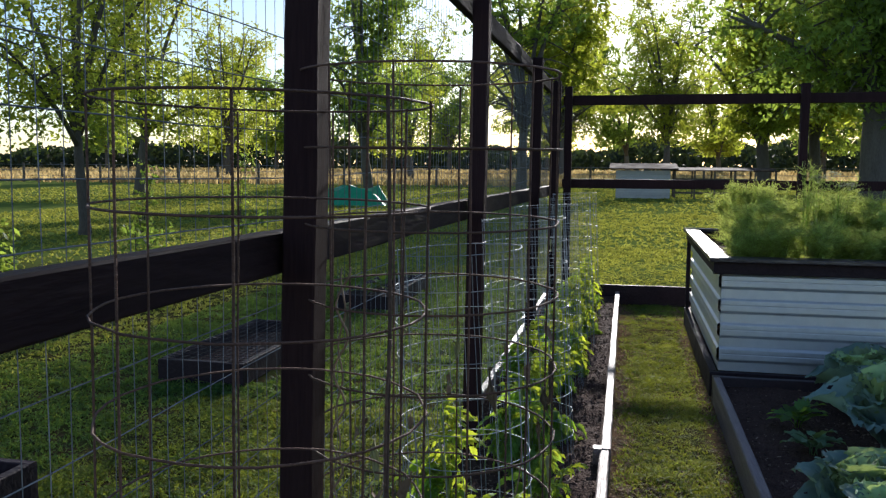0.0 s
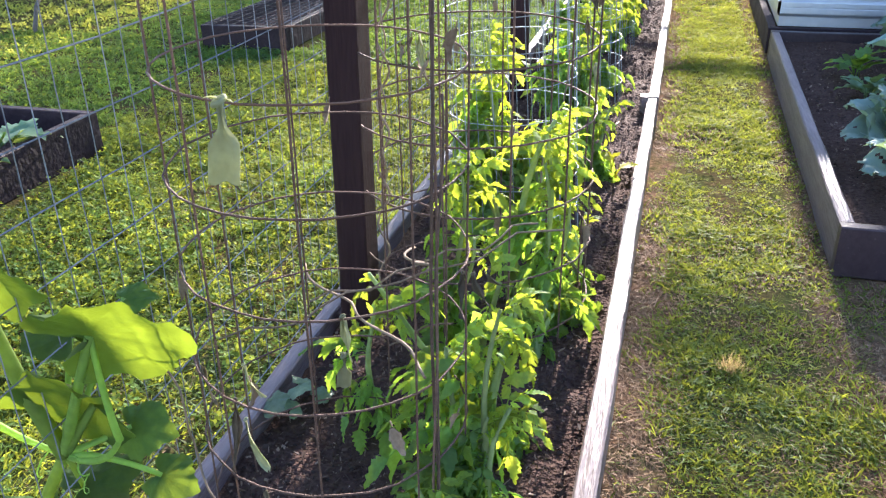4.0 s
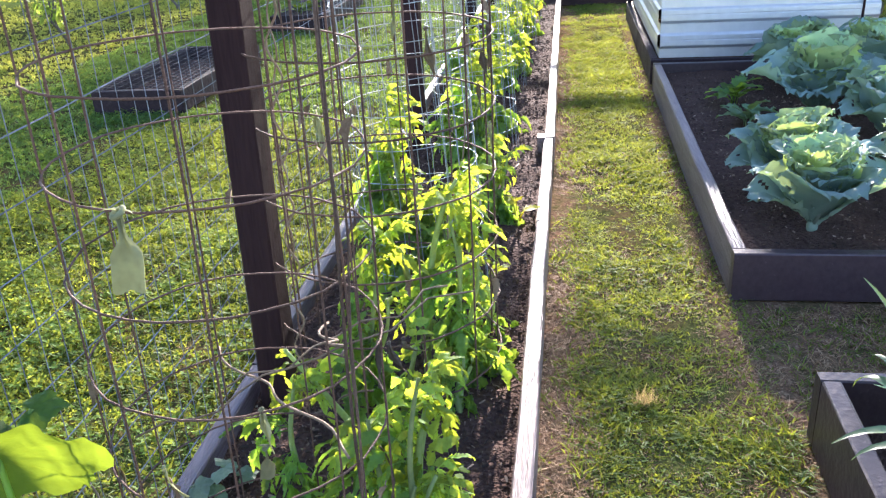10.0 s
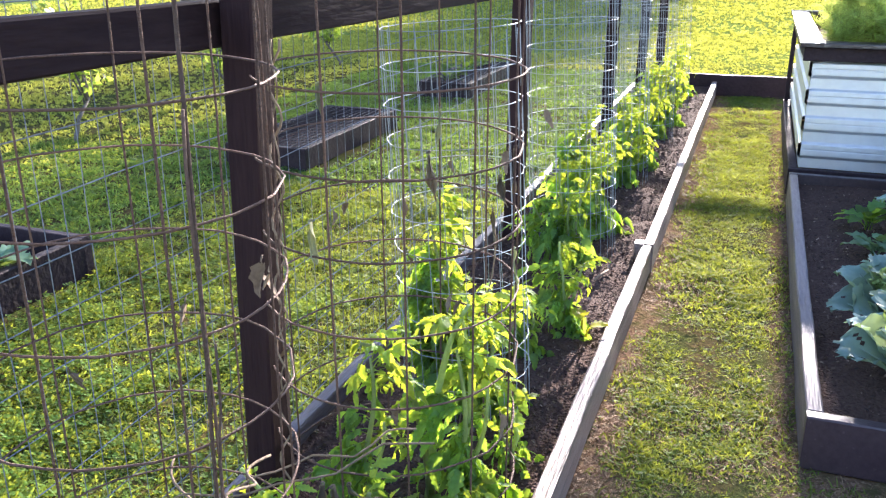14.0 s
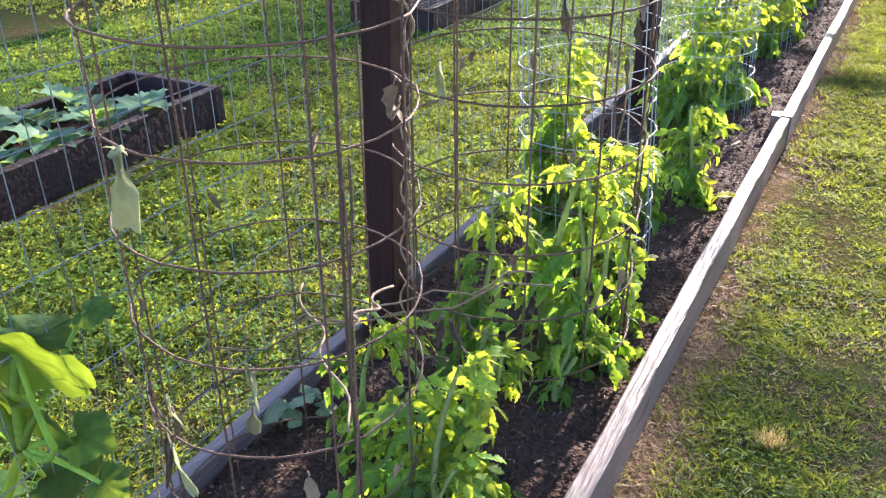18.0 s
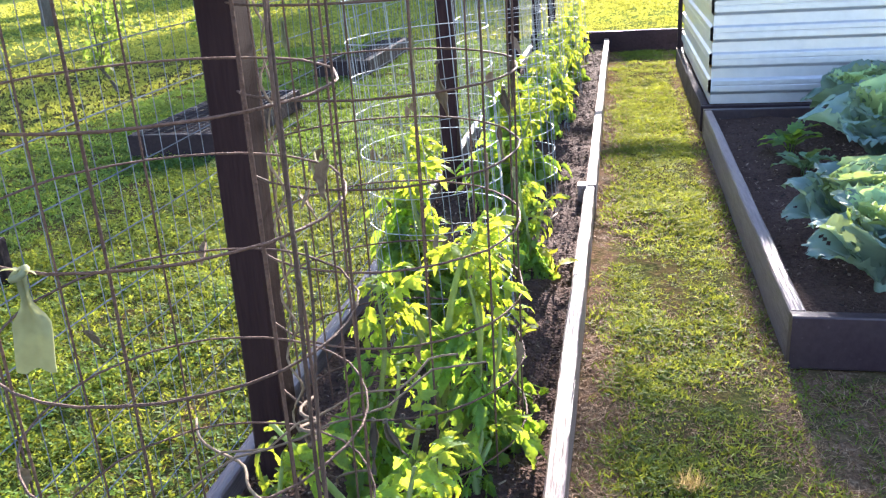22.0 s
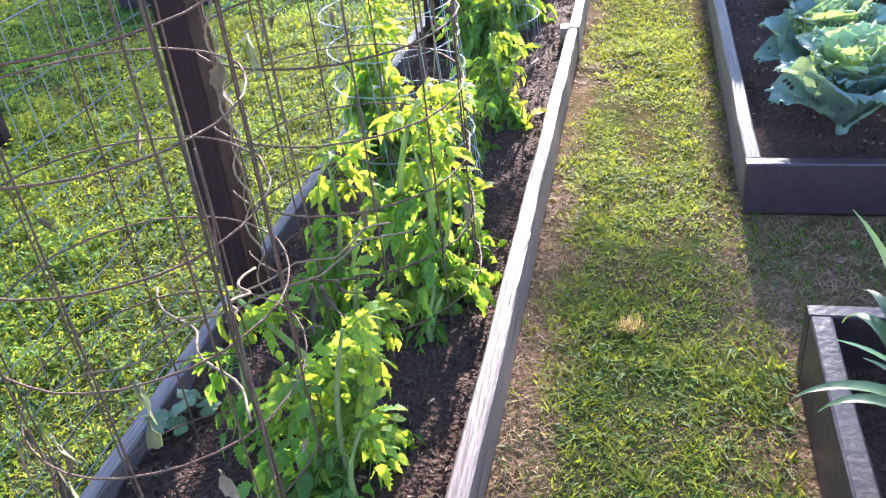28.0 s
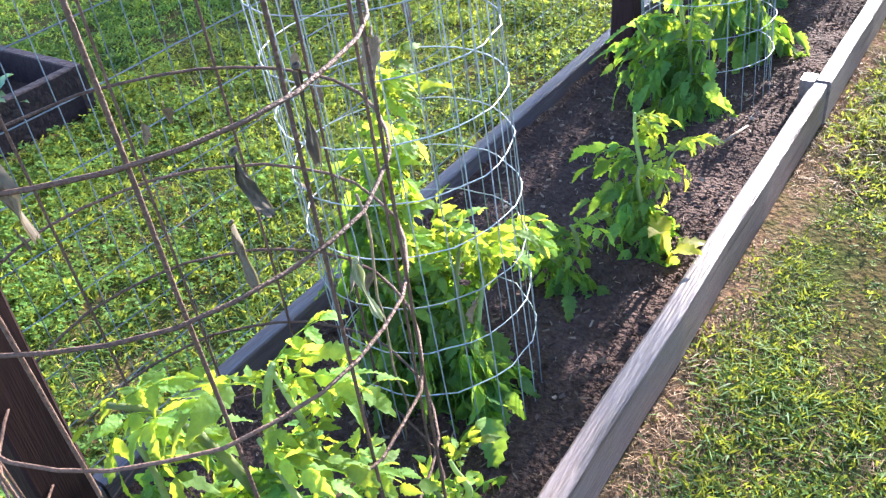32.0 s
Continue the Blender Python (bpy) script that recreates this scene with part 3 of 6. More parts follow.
def metal_bed():
    x0, x1, y0, y1 = 0.632, 1.80, 5.22, 7.40
    zb, zt = 0.143, 0.705
    ob = thing("metal_raised_bed", "tall raised bed of galvanised corrugated sheet with dark timber rims", "raised bed")
    part("front_panel", corrugated(x1 - x0, zt - zb), M_SHEET, ob, "galvanised corrugated sheet", pose(x0, y0, zb))
    part("side_panel", corrugated(y1 - y0, zt - zb, False), M_SHEET, ob, "galvanised corrugated sheet", pose(x0, y0, zb))
    part("side_panel", corrugated(y1 - y0, zt - zb, False), M_SHEET, ob, "galvanised corrugated sheet", pose(x1, y1, zb, 0, 0, 180))
    part("back_panel", corrugated(x1 - x0, zt - zb), M_SHEET, ob, "galvanised corrugated sheet", pose(x1, y1, zb, 0, 0, 180))
    for nm, z, h in (("base_board", 0.0, 0.141), ("top_board", 0.708, 0.070)):
        part(nm, plank(x1 - x0 + 0.10, 0.045, h, 0, 91), M_DARK, ob, "", pose(x0 - 0.05, y0 - 0.047, z))
        part(nm, plank(x1 - x0 + 0.10, 0.045, h, 0, 92), M_DARK, ob, "", pose(x0 - 0.05, y1 + 0.002, z))
        part(nm, plank(0.045, y1 - y0, h, 1, 93), M_DARK, ob, "", pose(x0 - 0.05, y0, z))
        part(nm, plank(0.045, y1 - y0, h, 1, 94), M_DARK, ob, "", pose(x1 + 0.005, y0, z))
    for nm, g, p in (("cap_board", plank(x1 - x0 + 0.125, 0.115, 0.024, 0, 95), (x0 - 0.075, y0 - 0.09, 0.780)),
                     ("cap_board", plank(x1 - x0 + 0.125, 0.115, 0.024, 0, 96), (x0 - 0.075, y1 - 0.03, 0.780)),
                     ("cap_board", plank(0.115, y1 - y0 - 0.06, 0.024, 1, 97), (x0 - 0.075, y0 + 0.027, 0.780)),
                     ("cap_board", plank(0.115, y1 - y0 - 0.06, 0.024, 1, 98), (x1 - 0.065, y0 + 0.027, 0.780))):
        part(nm, g, M_CAP, ob, "dark cap board", pose(*p))
    for x, y in ((x0 - 0.047, y1 - 0.045),):
        part("corner_post", plank(0.030, 0.040, 0.56, 2, 99), M_DARK, ob, "", pose(x, y, 0.144))
    part("strap", plank(0.014, 0.004, 0.60, 2, 90), M_POST, ob, "dark vertical strap", pose(1.700, y0 - 0.0225, 0.138))
    part("soil", soil_sheet(x0 + 0.01, y0 + 0.01, x1 - 0.01, y1 - 0.01, 0.715, 0.012, 0.08, 9), M_SOIL, ob, smooth=True)
metal_bed()


def mesh_panel(x0, y0, x1, y1, z):
    """A panel of dark wire laid over a bed."""
    g = Geo()
    n = int((y1 - y0) / 0.05)
    for i in range(n + 1):
        y = y0 + (y1 - y0) * i / n
        g.tube([(x0, y, z), ((x0 + x1) / 2, y, z - 0.02), (x1, y, z)], 0.002, 4, False)
    n = int((x1 - x0) / 0.05)
    for i in range(n + 1):
        x = x0 + (x1 - x0) * i / n
        zz = z - 0.02 * (1 - abs(2 * i / n - 1))
        g.tube([(x, y0, zz), (x, y1, zz)], 0.002, 4, False)
    return g


M_DARKWIRE = surface("dark_wire", (0.03, 0.026, 0.03), (0.02, 0.018, 0.02), (0.05, 0.045, 0.045), 0.7, 20, 100, 0.1)
for k, (y0, y1) in enumerate(((0.7, 2.98), (4.74, 6.10), (7.44, 8.95))):
    frame_bed("lawn_bed", ("dark board bed on the lawn with seedlings", "dark board bed on the lawn under wire mesh", "dark board bed far down the lawn under wire mesh")[k], (-2.66, -2.66, -2.47)[k], y0, (-2.11, -2.10, -1.98)[k], y1, (0.165, 0.135, 0.13)[k], 0.04, M_DARK, 110 + 7 * k, 0.05)
    thing("mesh_cover", "dark wire mesh cover laid over a lawn bed", "wire mesh", None, mesh_panel((-2.64, -2.64, -2.45)[k], y0 + 0.02, (-2.13, -2.12, -2.0)[k], y1 - 0.02, 0.141) if k else mesh_panel(-2.64, y0 + 0.02, -2.13, 1.9, 0.171), M_DARKWIRE, group="wire panels on the lawn beds")

frame_bed("far_bed", "low dark board bed under the end fence", 1.95, 8.305, 4.60, 9.10, 0.135, 0.04, M_DARK, 150, 0.09)

# ---- tomato cages ----
def cage(base, top_shift, r, z1, ring_gap, n_up, wire, material, label, seed, group, wob=0.012, z0=0.07, up_material=None, rings=()):
    """A welded cylinder of wire; top_shift leans it."""
    rng = random.Random(seed)
    ob = thing("tomato_cage", label, "plant cage", pose(base[0], base[1], 0), group=group)
    def axis(z):
        k = (z - z0) / (z1 - z0)
        return top_shift[0] * k, top_shift[1] * k
    ph = rng.uniform(0, 1)
    for i in range(n_up):
        t = 2 * math.pi * (i + ph) / n_up
        rr = r * (1 + rng.uniform(-wob, wob))
        pts = []
        for k in range(9):
            z = z0 - 0.06 + (z1 - z0 + 0.06) * k / 8
            ax, ay = axis(z)
            pts.append((ax + rr * math.cos(t) + rng.uniform(-1, 1) * wob * r * 0.4, ay + rr * math.sin(t) + rng.uniform(-1, 1) * wob * r * 0.4, z))
        g = Geo(); g.tube(pts, wire, 5, False)
        part("upright", g, up_material or material, ob, smooth=True)
    tx, ty = -top_shift[0] / (z1 - z0), -top_shift[1] / (z1 - z0)
    for z in rings or [z1 - ring_gap * k for k in range(int((z1 - z0 - 0.06) / ring_gap) + 1)]:
        ax, ay = axis(z)
        g = Geo(); g.ring((ax, ay, z), r * 1.008, wire, 32, 5, wob, rng, (tx, ty))
        part("ring", g, material, ob, smooth=True)
    return ob


RUSTY, GALV = "rusty tomato cages", "galvanised tomato cages"
cage((-0.375, 1.24), (0.024, -0.005), 0.207, 1.391, 0.1345, 9, 0.0017, M_RUST, "rusty welded-wire cage round a tomato plant", 1, RUSTY, rings=(1.391, 1.262, 1.13, 0.998, 0.870, 0.731, 0.591, 0.444, 0.302, 0.163))
cage((-0.32, 1.99), (0.01, -0.02), 0.268, 1.50, 0.152, 12, 0.0023, M_RUST, "upright rusty welded-wire cage round a tomato plant", 2, RUSTY)
for k, (x, y) in enumerate(((-0.29, 2.42), (-0.27, 3.72), (-0.29, 4.9), (-0.27, 6.0), (-0.27, 7.1))):
    cage((x, y), (-0.055, 0.0), 0.172, 1.09, 0.0905, 24, 0.0011, M_GALV, "galvanised fine wire cage round a tomato plant", 10 + k, GALV, 0.02, up_material=M_GALVUP)


# ---- leaves ----
def leaflet(g, m, length, width, rng, lobes=5, fold=0.25, droop=0.3, notch=0.78):
    """A pointed, deeply toothed leaflet with a folded midrib along +x of m."""
    n = lobes * 2
    mid, left, right = [], [], []
    curl = rng.uniform(-0.25, 0.25)
    for i in range(n + 1):
        s = i / n
        w = width * 1.15 * (math.sin(math.pi * min(1, s * 0.96 + 0.04) ** 0.62) ** 0.9) * (1.0 if i % 2 else notch)
        if i == n:
            w = 0.0
        x = length * s
        y0 = curl * length * s * s
        z = -droop * length * s * s
        mid.append(m @ Vector((x, y0, z)))
        for side, lst in ((1, left), (-1, right)):
            lst.append(m @ Vector((x + (0.07 * length if i % 2 else -0.01 * length), y0 + side * w, z + fold * w + rng.uniform(-0.16, 0.16) * width)))
    vs = mid + left + right
    k = n + 1
    fs = []
    for i in range(n):
        fs.append((i, i + 1, k + i + 1, k + i))
        fs.append((i + 1, i, 2 * k + i, 2 * k + i + 1))
    g.add(vs, fs)


def toothed(g, m, length, width, rng, teeth=5, fold=0.2, droop=0.3, curl=0.0):
    """A broad leaflet along +x of m: deep forward teeth, quilted between its veins, five points across."""
    n = teeth * 2
    bend, twist = rng.uniform(-0.22, 0.22), rng.uniform(-0.7, 0.7)
    vs, fs = [], []
    for i in range(n + 1):
        s = i / n
        w = width * (math.sin(math.pi * (0.05 + 0.95 * s) ** 0.62) ** 0.85 if 0 < i < n else (0.12 if i == 0 else 0.0))
        out = (1.09 if i % 2 else 0.83) * rng.uniform(0.84, 1.1)
        x, y, z = length * s, bend * length * s * s, -droop * length * s * s
        quilt = 0.05 * width * (1 if i % 2 else -1)
        tw = twist * s
        for t in (-1, -0.5, 0, 0.5, 1):
            ww = w * (out if abs(t) == 1 else 1.0) * t
            lift = fold * abs(ww) - curl * width * t * t * s + (quilt * 2 if abs(t) == 0.5 else 0) + (rng.uniform(-0.10, 0.10) * width if abs(t) == 1 else 0)
            push = (0.045 * length if i % 2 and abs(t) == 1 else 0)
            vs.append(m @ Vector((x + push, y + ww * math.cos(tw) - lift * math.sin(tw), z + lift * math.cos(tw) + ww * math.sin(tw))))
    for i in range(n):
        for j in range(4):
            a = i * 5 + j
            fs.append((a, a + 1, a + 6, a + 5))
    g.add(vs, fs)


def tomato_leaf(seed, kind, length=0.2):
    """A compound leaf on a hairy midrib: 0 old, broad and hanging; 1 middle; 2 young, small and curled."""
    rng = random.Random(seed)
    g = Geo()
    droop = (rng.uniform(1.2, 2.0), rng.uniform(0.8, 1.7), rng.uniform(0.2, 1.2))[kind]
    sway = rng.uniform(-0.04, 0.04)
    pts = []
    for i in range(9):
        s = i / 8
        pts.append(Vector((length * s * (1 - 0.22 * droop * s), sway * math.sin(2.6 * s), length * (0.34 * s - droop * 0.85 * s * s))))
    g.tube(pts, [0.0027 - 0.0017 * i / 8 for i in range(9)], 4, False)
    pairs = (((3, 0.8), (4, 0.3), (6, 1.0)), ((2, 0.5), (4, 0.9), (5, 0.3), (6, 1.0)), ((2, 0.55), (4, 0.85), (6, 1.0)))[kind]
    size, wide = (0.50, 0.44, 0.42)[kind], (0.27, 0.26, 0.25)[kind]
    for i, s in pairs:
        for side in (1, -1):
            if rng.random() < 0.08:
                continue
            d = (pts[i + 1] - pts[i - 1]).normalized()
            yaw = side * rng.uniform(25, 95)
            fall = math.degrees(-math.asin(d.z)) * 0.7 + (rng.uniform(20, 65), rng.uniform(5, 60), rng.uniform(-20, 50))[kind]
            m = Matrix.Translation(pts[i]) @ pose(0, 0, 0, rng.uniform(-40, 40), fall, yaw)
            L = length * size * s * rng.uniform(0.8, 1.2)
            toothed(g, m, L, L * wide * rng.uniform(0.85, 1.2), rng, 5 if s > 0.6 else 3, rng.uniform(-0.1, 0.4), rng.uniform(0.0, 0.7), rng.uniform(-0.3, 0.6))
    d = (pts[8] - pts[7]).normalized()
    m = Matrix.Translation(pts[8]) @ pose(0, 0, 0, rng.uniform(-30, 30), math.degrees(-math.asin(d.z)), rng.uniform(-15, 15))
    L = length * (0.66, 0.52, 0.42)[kind]
    toothed(g, m, L, L * wide * 1.08, rng, 6, rng.uniform(0.0, 0.35), rng.uniform(0.1, 0.5), rng.uniform(-0.2, 0.4))
    return g


TOM_LEAVES = [[tomato_leaf(100 + 20 * k + i, k).mesh("leaf", (M_TOM, M_TOM, M_TOMY)[k], True) for i in range(9)] for k in range(3)]


def tomato_plant(x, y, h, spread, n_leaf, seed, label, lean=(0, 0), stems=2, z=0.06, leaf_scale=1.0, arms=(), x_most=-0.03, density=1.0):
    """Stems with leaves in turn; arms are bare lower stems from one place to another."""
    rng = random.Random(seed)
    ob = thing("tomato_plant", label, "tomato plant", pose(x, y, z), group="tomato plants in the bed")
    lines = []
    for s in range(stems):
        ang = rng.uniform(0, 6.28)
        out = spread * (0.25 if s == 0 else rng.uniform(0.5, 1.0))
        hh = h * (1.0 if s == 0 else rng.uniform(0.6, 0.92))
        pts = []
        for i in range(9):
            k = i / 8
            b = out * (k ** 1.2)
            pts.append(Vector((lean[0] * k + b * math.cos(ang) + 0.012 * math.sin(5 * k + seed), lean[1] * k + b * math.sin(ang) + 0.012 * math.cos(4 * k + seed + s), hh * (k ** 0.9) - 0.01)))
        lines.append((pts, 0.0085, 0.12))
    for a, c, e in arms:
        lines.append(([Vector(p) for p in curve_pts(a, c, e, 8)], 0.0105, 0.72))
    for pts, rad, first in lines:
        g = Geo()
        g.tube(pts, [rad * (1 - 0.62 * i / 8) for i in range(9)], 7)
        part("stem", g, M_TSTEM, ob, "pale green hairy stem", smooth=True)
    for i in range(int(n_leaf * density * 1.5)):
        pts, rad, first = lines[i % len(lines)]
        k = (first + (1 - first) * ((i * 0.618 + rng.uniform(0, 0.12)) % 1.0)) * 7.99
        a, f = int(k), k - int(k)
        p = pts[a].lerp(pts[a + 1], f)
        yaw = math.degrees(i * 2.4) + rng.uniform(-25, 25)
        young = k / 8
        sc = leaf_scale * rng.uniform(0.42, 0.84) * (1.02 - 0.38 * young)
        kind = 2 if young > 0.72 else (1 if young > 0.42 or rng.random() < 0.4 else 0)
        if x + p.x + 0.19 * sc * math.cos(radians(yaw)) > x_most or x + p.x + 0.17 * sc * math.cos(radians(yaw)) < -0.66:
            yaw = 90 if rng.random() < 0.5 else -90
            yaw += rng.uniform(-30, 30)
        tilt = rng.uniform(-25, 20) - 40 * young * (rng.random() < 0.5)
        m = Matrix.Translation(p) @ pose(0, 0, 0, rng.uniform(-20, 20), tilt, yaw) @ Matrix.Scale(sc, 4)
        part("leaf", TOM_LEAVES[kind][rng.randrange(9)], M_TOM, ob, "", m)
    return ob


def curve_pts(a, c, b_, n=8):
    a, b_, c = Vector(a), Vector(b_), Vector(c)
    return [(1 - s) ** 2 * a + 2 * s * (1 - s) * c + s * s * b_ for s in [i / n for i in range(n + 1)]]


T = "young tomato plant in sunlit leaf"
tomato_plant(-0.14, 1.24, 0.40, 0.10, 70, 1, "tall sunlit tomato plant at the near end of the bed", (0.0, 0.09), 4, leaf_scale=1.08, x_most=0.02, density=1.0)
tomato_plant(-0.20, 1.14, 0.20, 0.11, 34, 11, "low broad-leaved tomato growth at the foot of the first cage", (0.02, 0.0), 3, leaf_scale=1.0, x_most=-0.02, density=0.85)
tomato_plant(-0.27, 1.56, 0.12, 0.05, 10, 2, "leggy tomato plant with thick bare pale stems", (0.05, -0.03), 1, leaf_scale=0.8, density=1.0,
             arms=(((0.02, 0.03, 0.0), (-0.06, 0.04, 0.12), (-0.14, -0.05, 0.34)), ((0.03, 0.02, 0.0), (0.06, 0.01, 0.17), (0.11, -0.05, 0.35)), ((0.03, 0.0, 0.02), (0.0, -0.06, 0.08), (-0.05, -0.12, 0.16))))
tomato_plant(-0.40, 1.50, 0.27, 0.04, 20, 21, "drooping tomato shoot hanging from a bare stem", (-0.02, 0.0), 1, leaf_scale=0.85, density=1.0)
tomato_plant(-0.16, 1.47, 0.34, 0.06, 32, 22, "upright tomato shoot with curled leaves", (0.0, 0.02), 2, leaf_scale=0.8, density=1.0)
tomato_plant(-0.22, 1.95, 0.12, 0.05, 14, 3, "tomato plant with thick forked bare stems inside a rusty cage", (0.0, 0.02), 1, leaf_scale=0.95, x_most=0.05, density=1.0,
             arms=(((0.0, 0.0, 0.0), (-0.02, 0.0, 0.40), (-0.115, -0.10, 0.44)), ((0.0, 0.0, 0.12), (0.02, 0.0, 0.42), (0.09, -0.01, 0.52))))
tomato_plant(-0.34, 1.84, 0.42, 0.05, 34, 4, "drooping tomato shoot beside a fence post", (0.02, 0.0), 2, density=1.0)
tomato_plant(-0.14, 1.97, 0.50, 0.07, 50, 42, "tall tomato shoots inside a rusty cage", (0.0, 0.0), 3, leaf_scale=0.95, x_most=0.05, density=1.0)
tomato_plant(-0.12, 1.80, 0.15, 0.08, 14, 41, "low tomato plant at the foot of a rusty cage", (0.0, 0.02), 2, leaf_scale=0.8, density=1.0)
tomato_plant(-0.10, 2.17, 0.16, 0.05, 14, 43, "low tomato shoot on bare mulch", (0.0, 0.0), 2, leaf_scale=0.8, x_most=0.0, density=1.0)
tomato_plant(-0.37, 2.46, 0.59, 0.10, 92, 5, "tall tomato plant inside a galvanised cage", (0.0, 0.02), 3, density=1.1)
tomato_plant(-0.25, 2.42, 0.34, 0.16, 120, 51, "dense tomato foliage at the foot of a cage", (0.02, -0.02), 5, leaf_scale=1.0, x_most=-0.05, density=1.2)
tomato_plant(-0.16, 2.98, 0.32, 0.10, 46, 6, "short tomato plant on bare mulch", (0.0, 0.02), 3, leaf_scale=0.85, x_most=0.0, density=1.1)
tomato_plant(-0.22, 2.76, 0.17, 0.09, 24, 61, "small tomato plant on bare mulch", (0.04, 0), 2, leaf_scale=0.75, x_most=-0.07, density=1.1)
yy = 3.58
for k in range(11):
    tomato_plant((-0.28, -0.24, -0.36)[k % 3], yy, (0.44, 0.40, 0.47, 0.38)[k % 4], 0.16, 80 if k < 5 else 56, 20 + k + 100, T + " beside a fine wire cage" if k % 2 else T, (0.02, 0.0), 4, leaf_scale=1.0, x_most=-0.04, density=1.15)
    yy += 0.42


# ---- cabbages ----
def cabbage_leaf(seed, L=0.26, W=0.22, holes=0.05):
    """A cupped, crinkled leaf along +x with ragged, chewed edges."""
    rng = random.Random(seed)
    g = Geo()
    nu, nv = 20, 19
    p1, p2, p3 = rng.uniform(0, 6), rng.uniform(0, 6), rng.uniform(0, 6)
    edge = [1 - 0.20 * rng.random() ** 2.5 for _ in range(2 * nu + 4)]
    for i in range(nu + 1):
        s = i / nu
        half = W * 0.5 * (0.16 + 0.94 * math.sin(math.pi * (0.02 + 0.86 * s ** 1.25)) ** 0.9)
        for j in range(nv):
            t = 2 * j / (nv - 1) - 1
            e = abs(t) ** 1.7
            tip = max(0.0, s - 0.7) / 0.3
            k = max(e, tip ** 1.5)
            ruff = 0.009 * k * math.sin(8 * s + 4 * t + p1) + 0.006 * k * math.sin(24 * s + p2 - 13 * t) + 0.007 * k ** 3 * math.sin(29 * t + p3) * math.sin(37 * s + p2)
            quilt = 0.005 * math.sin(30 * s + p2) * math.sin(21 * t + p1) * (1 - e)
            chew = edge[i * 2 + (j > nv / 2)] if abs(t) > 0.8 else 1
            x = L * s * (1 - 0.10 * tip * (t * t)) + (0.02 * rng.uniform(-1, 0.3) if i == nu else 0)
            z = L * (0.34 * s - 0.30 * s * s - 0.10 * tip * tip) + 0.50 * half * t * t + ruff + quilt - 0.007 * math.exp(-(t * 8) ** 2)
            g.v.append((x, half * t * chew, z))
    for i in range(nu):
        for j in range(nv - 1):
            if rng.random() < holes and 4 < i < nu and abs(j - nv / 2) > 1.5:
                continue
            a = i * nv + j
            g.f.append((a, a + 1, a + nv + 1, a + nv))
    return g


CAB_LEAVES = [cabbage_leaf(200 + i, 0.26, 0.19 + 0.02 * (i % 4)).mesh("leaf", M_CAB, True) for i in range(7)]
CAB_INNER = [cabbage_leaf(230 + i, 0.26, 0.16 + 0.02 * (i % 4), 0.12).mesh("leaf", M_CABIN, True) for i in range(7)]
rib = Geo(); rib.tube([(0, 0, -0.002), (0.10, 0, 0.028), (0.2, 0, 0.026)], [0.006, 0.004, 0.0015], 5)
CAB_RIB = rib.mesh("rib", M_CABRIB, True)


def cabbage(x, y, size, seed, label, z=0.105):
    rng = random.Random(seed)
    ob = thing("cabbage", label, "cabbage", pose(x, y, z, rng.uniform(-6, 6), rng.uniform(-6, 6), rng.uniform(0, 360)), group="cabbages in the bed")
    g = Geo(); g.tube([(0, 0, -0.03), (0, 0, 0.02), (0, 0, 0.06)], [0.016, 0.018, 0.012], 7)
    part("stalk", g, M_CABRIB, ob, smooth=True)
    n = 21
    for i in range(n):
        k = i / (n - 1)                      # outer leaves first
        tilt = -(27 + 55 * k if k < 0.3 else 46 + 36 * k) + rng.uniform(-9, 9)
        sc = size * ((1.24 if k < 0.3 else 1.24) - 0.32 * k) * rng.uniform(0.75, 1.12)
        m = pose(0, 0, 0, 0, 0, i * 137.5 + rng.uniform(-16, 16)) @ Matrix.Translation((0.012, 0, 0.03 + 0.045 * k)) @ pose(0, 0, 0, rng.uniform(-16, 16), tilt, 0) @ Matrix.Scale(sc, 4)
        lf = part("leaf", (CAB_INNER if k > 0.5 else CAB_LEAVES)[rng.randrange(7)], M_CAB, ob, "", m)
        if k < 0.7:
            part("rib", CAB_RIB, M_CABRIB, lf, "", pose(0, 0, -0.001))
    return ob


C = "blue-green cabbage with ruffled chewed leaves"
for k, (x, y, s) in enumerate(((0.87, 2.77, 0.88), (0.88, 3.12, 0.86), (1.28, 2.88, 1.02), (1.36, 3.50, 1.12), (1.69, 3.16, 1.0), (1.20, 4.06, 1.14), (1.69, 3.84, 1.0), (1.58, 4.34, 0.98), (1.27, 4.62, 1.0), (1.66, 4.76, 1.0))):
    cabbage(x, y, s, 300 + k, C + (" at the corner of the bed" if k == 0 else ""))


def low_plant(x, y, z, seed, n, label, size, material=M_SQ):
    """A small broad-leaved plant."""
    rng = random.Random(seed)
    ob = thing("young_vegetable", label, "vegetable plant", pose(x, y, z), group="")
    for i in range(n):
        g = Geo()
        leaflet(g, pose(0.03, 0, 0.0), size, size * 0.36, rng, 4, 0.2, 0.5)
        g.tube([(0, 0, -0.02), (0.015, 0, -0.005), (0.03, 0, 0)], 0.0025, 4)
        part("leaf", g, material, ob, "", pose(0, 0, 0.03 + 0.02 * (i % 3), 0, rng.uniform(-55, -15), i * 137 + rng.uniform(-20, 20)), True)
    return ob


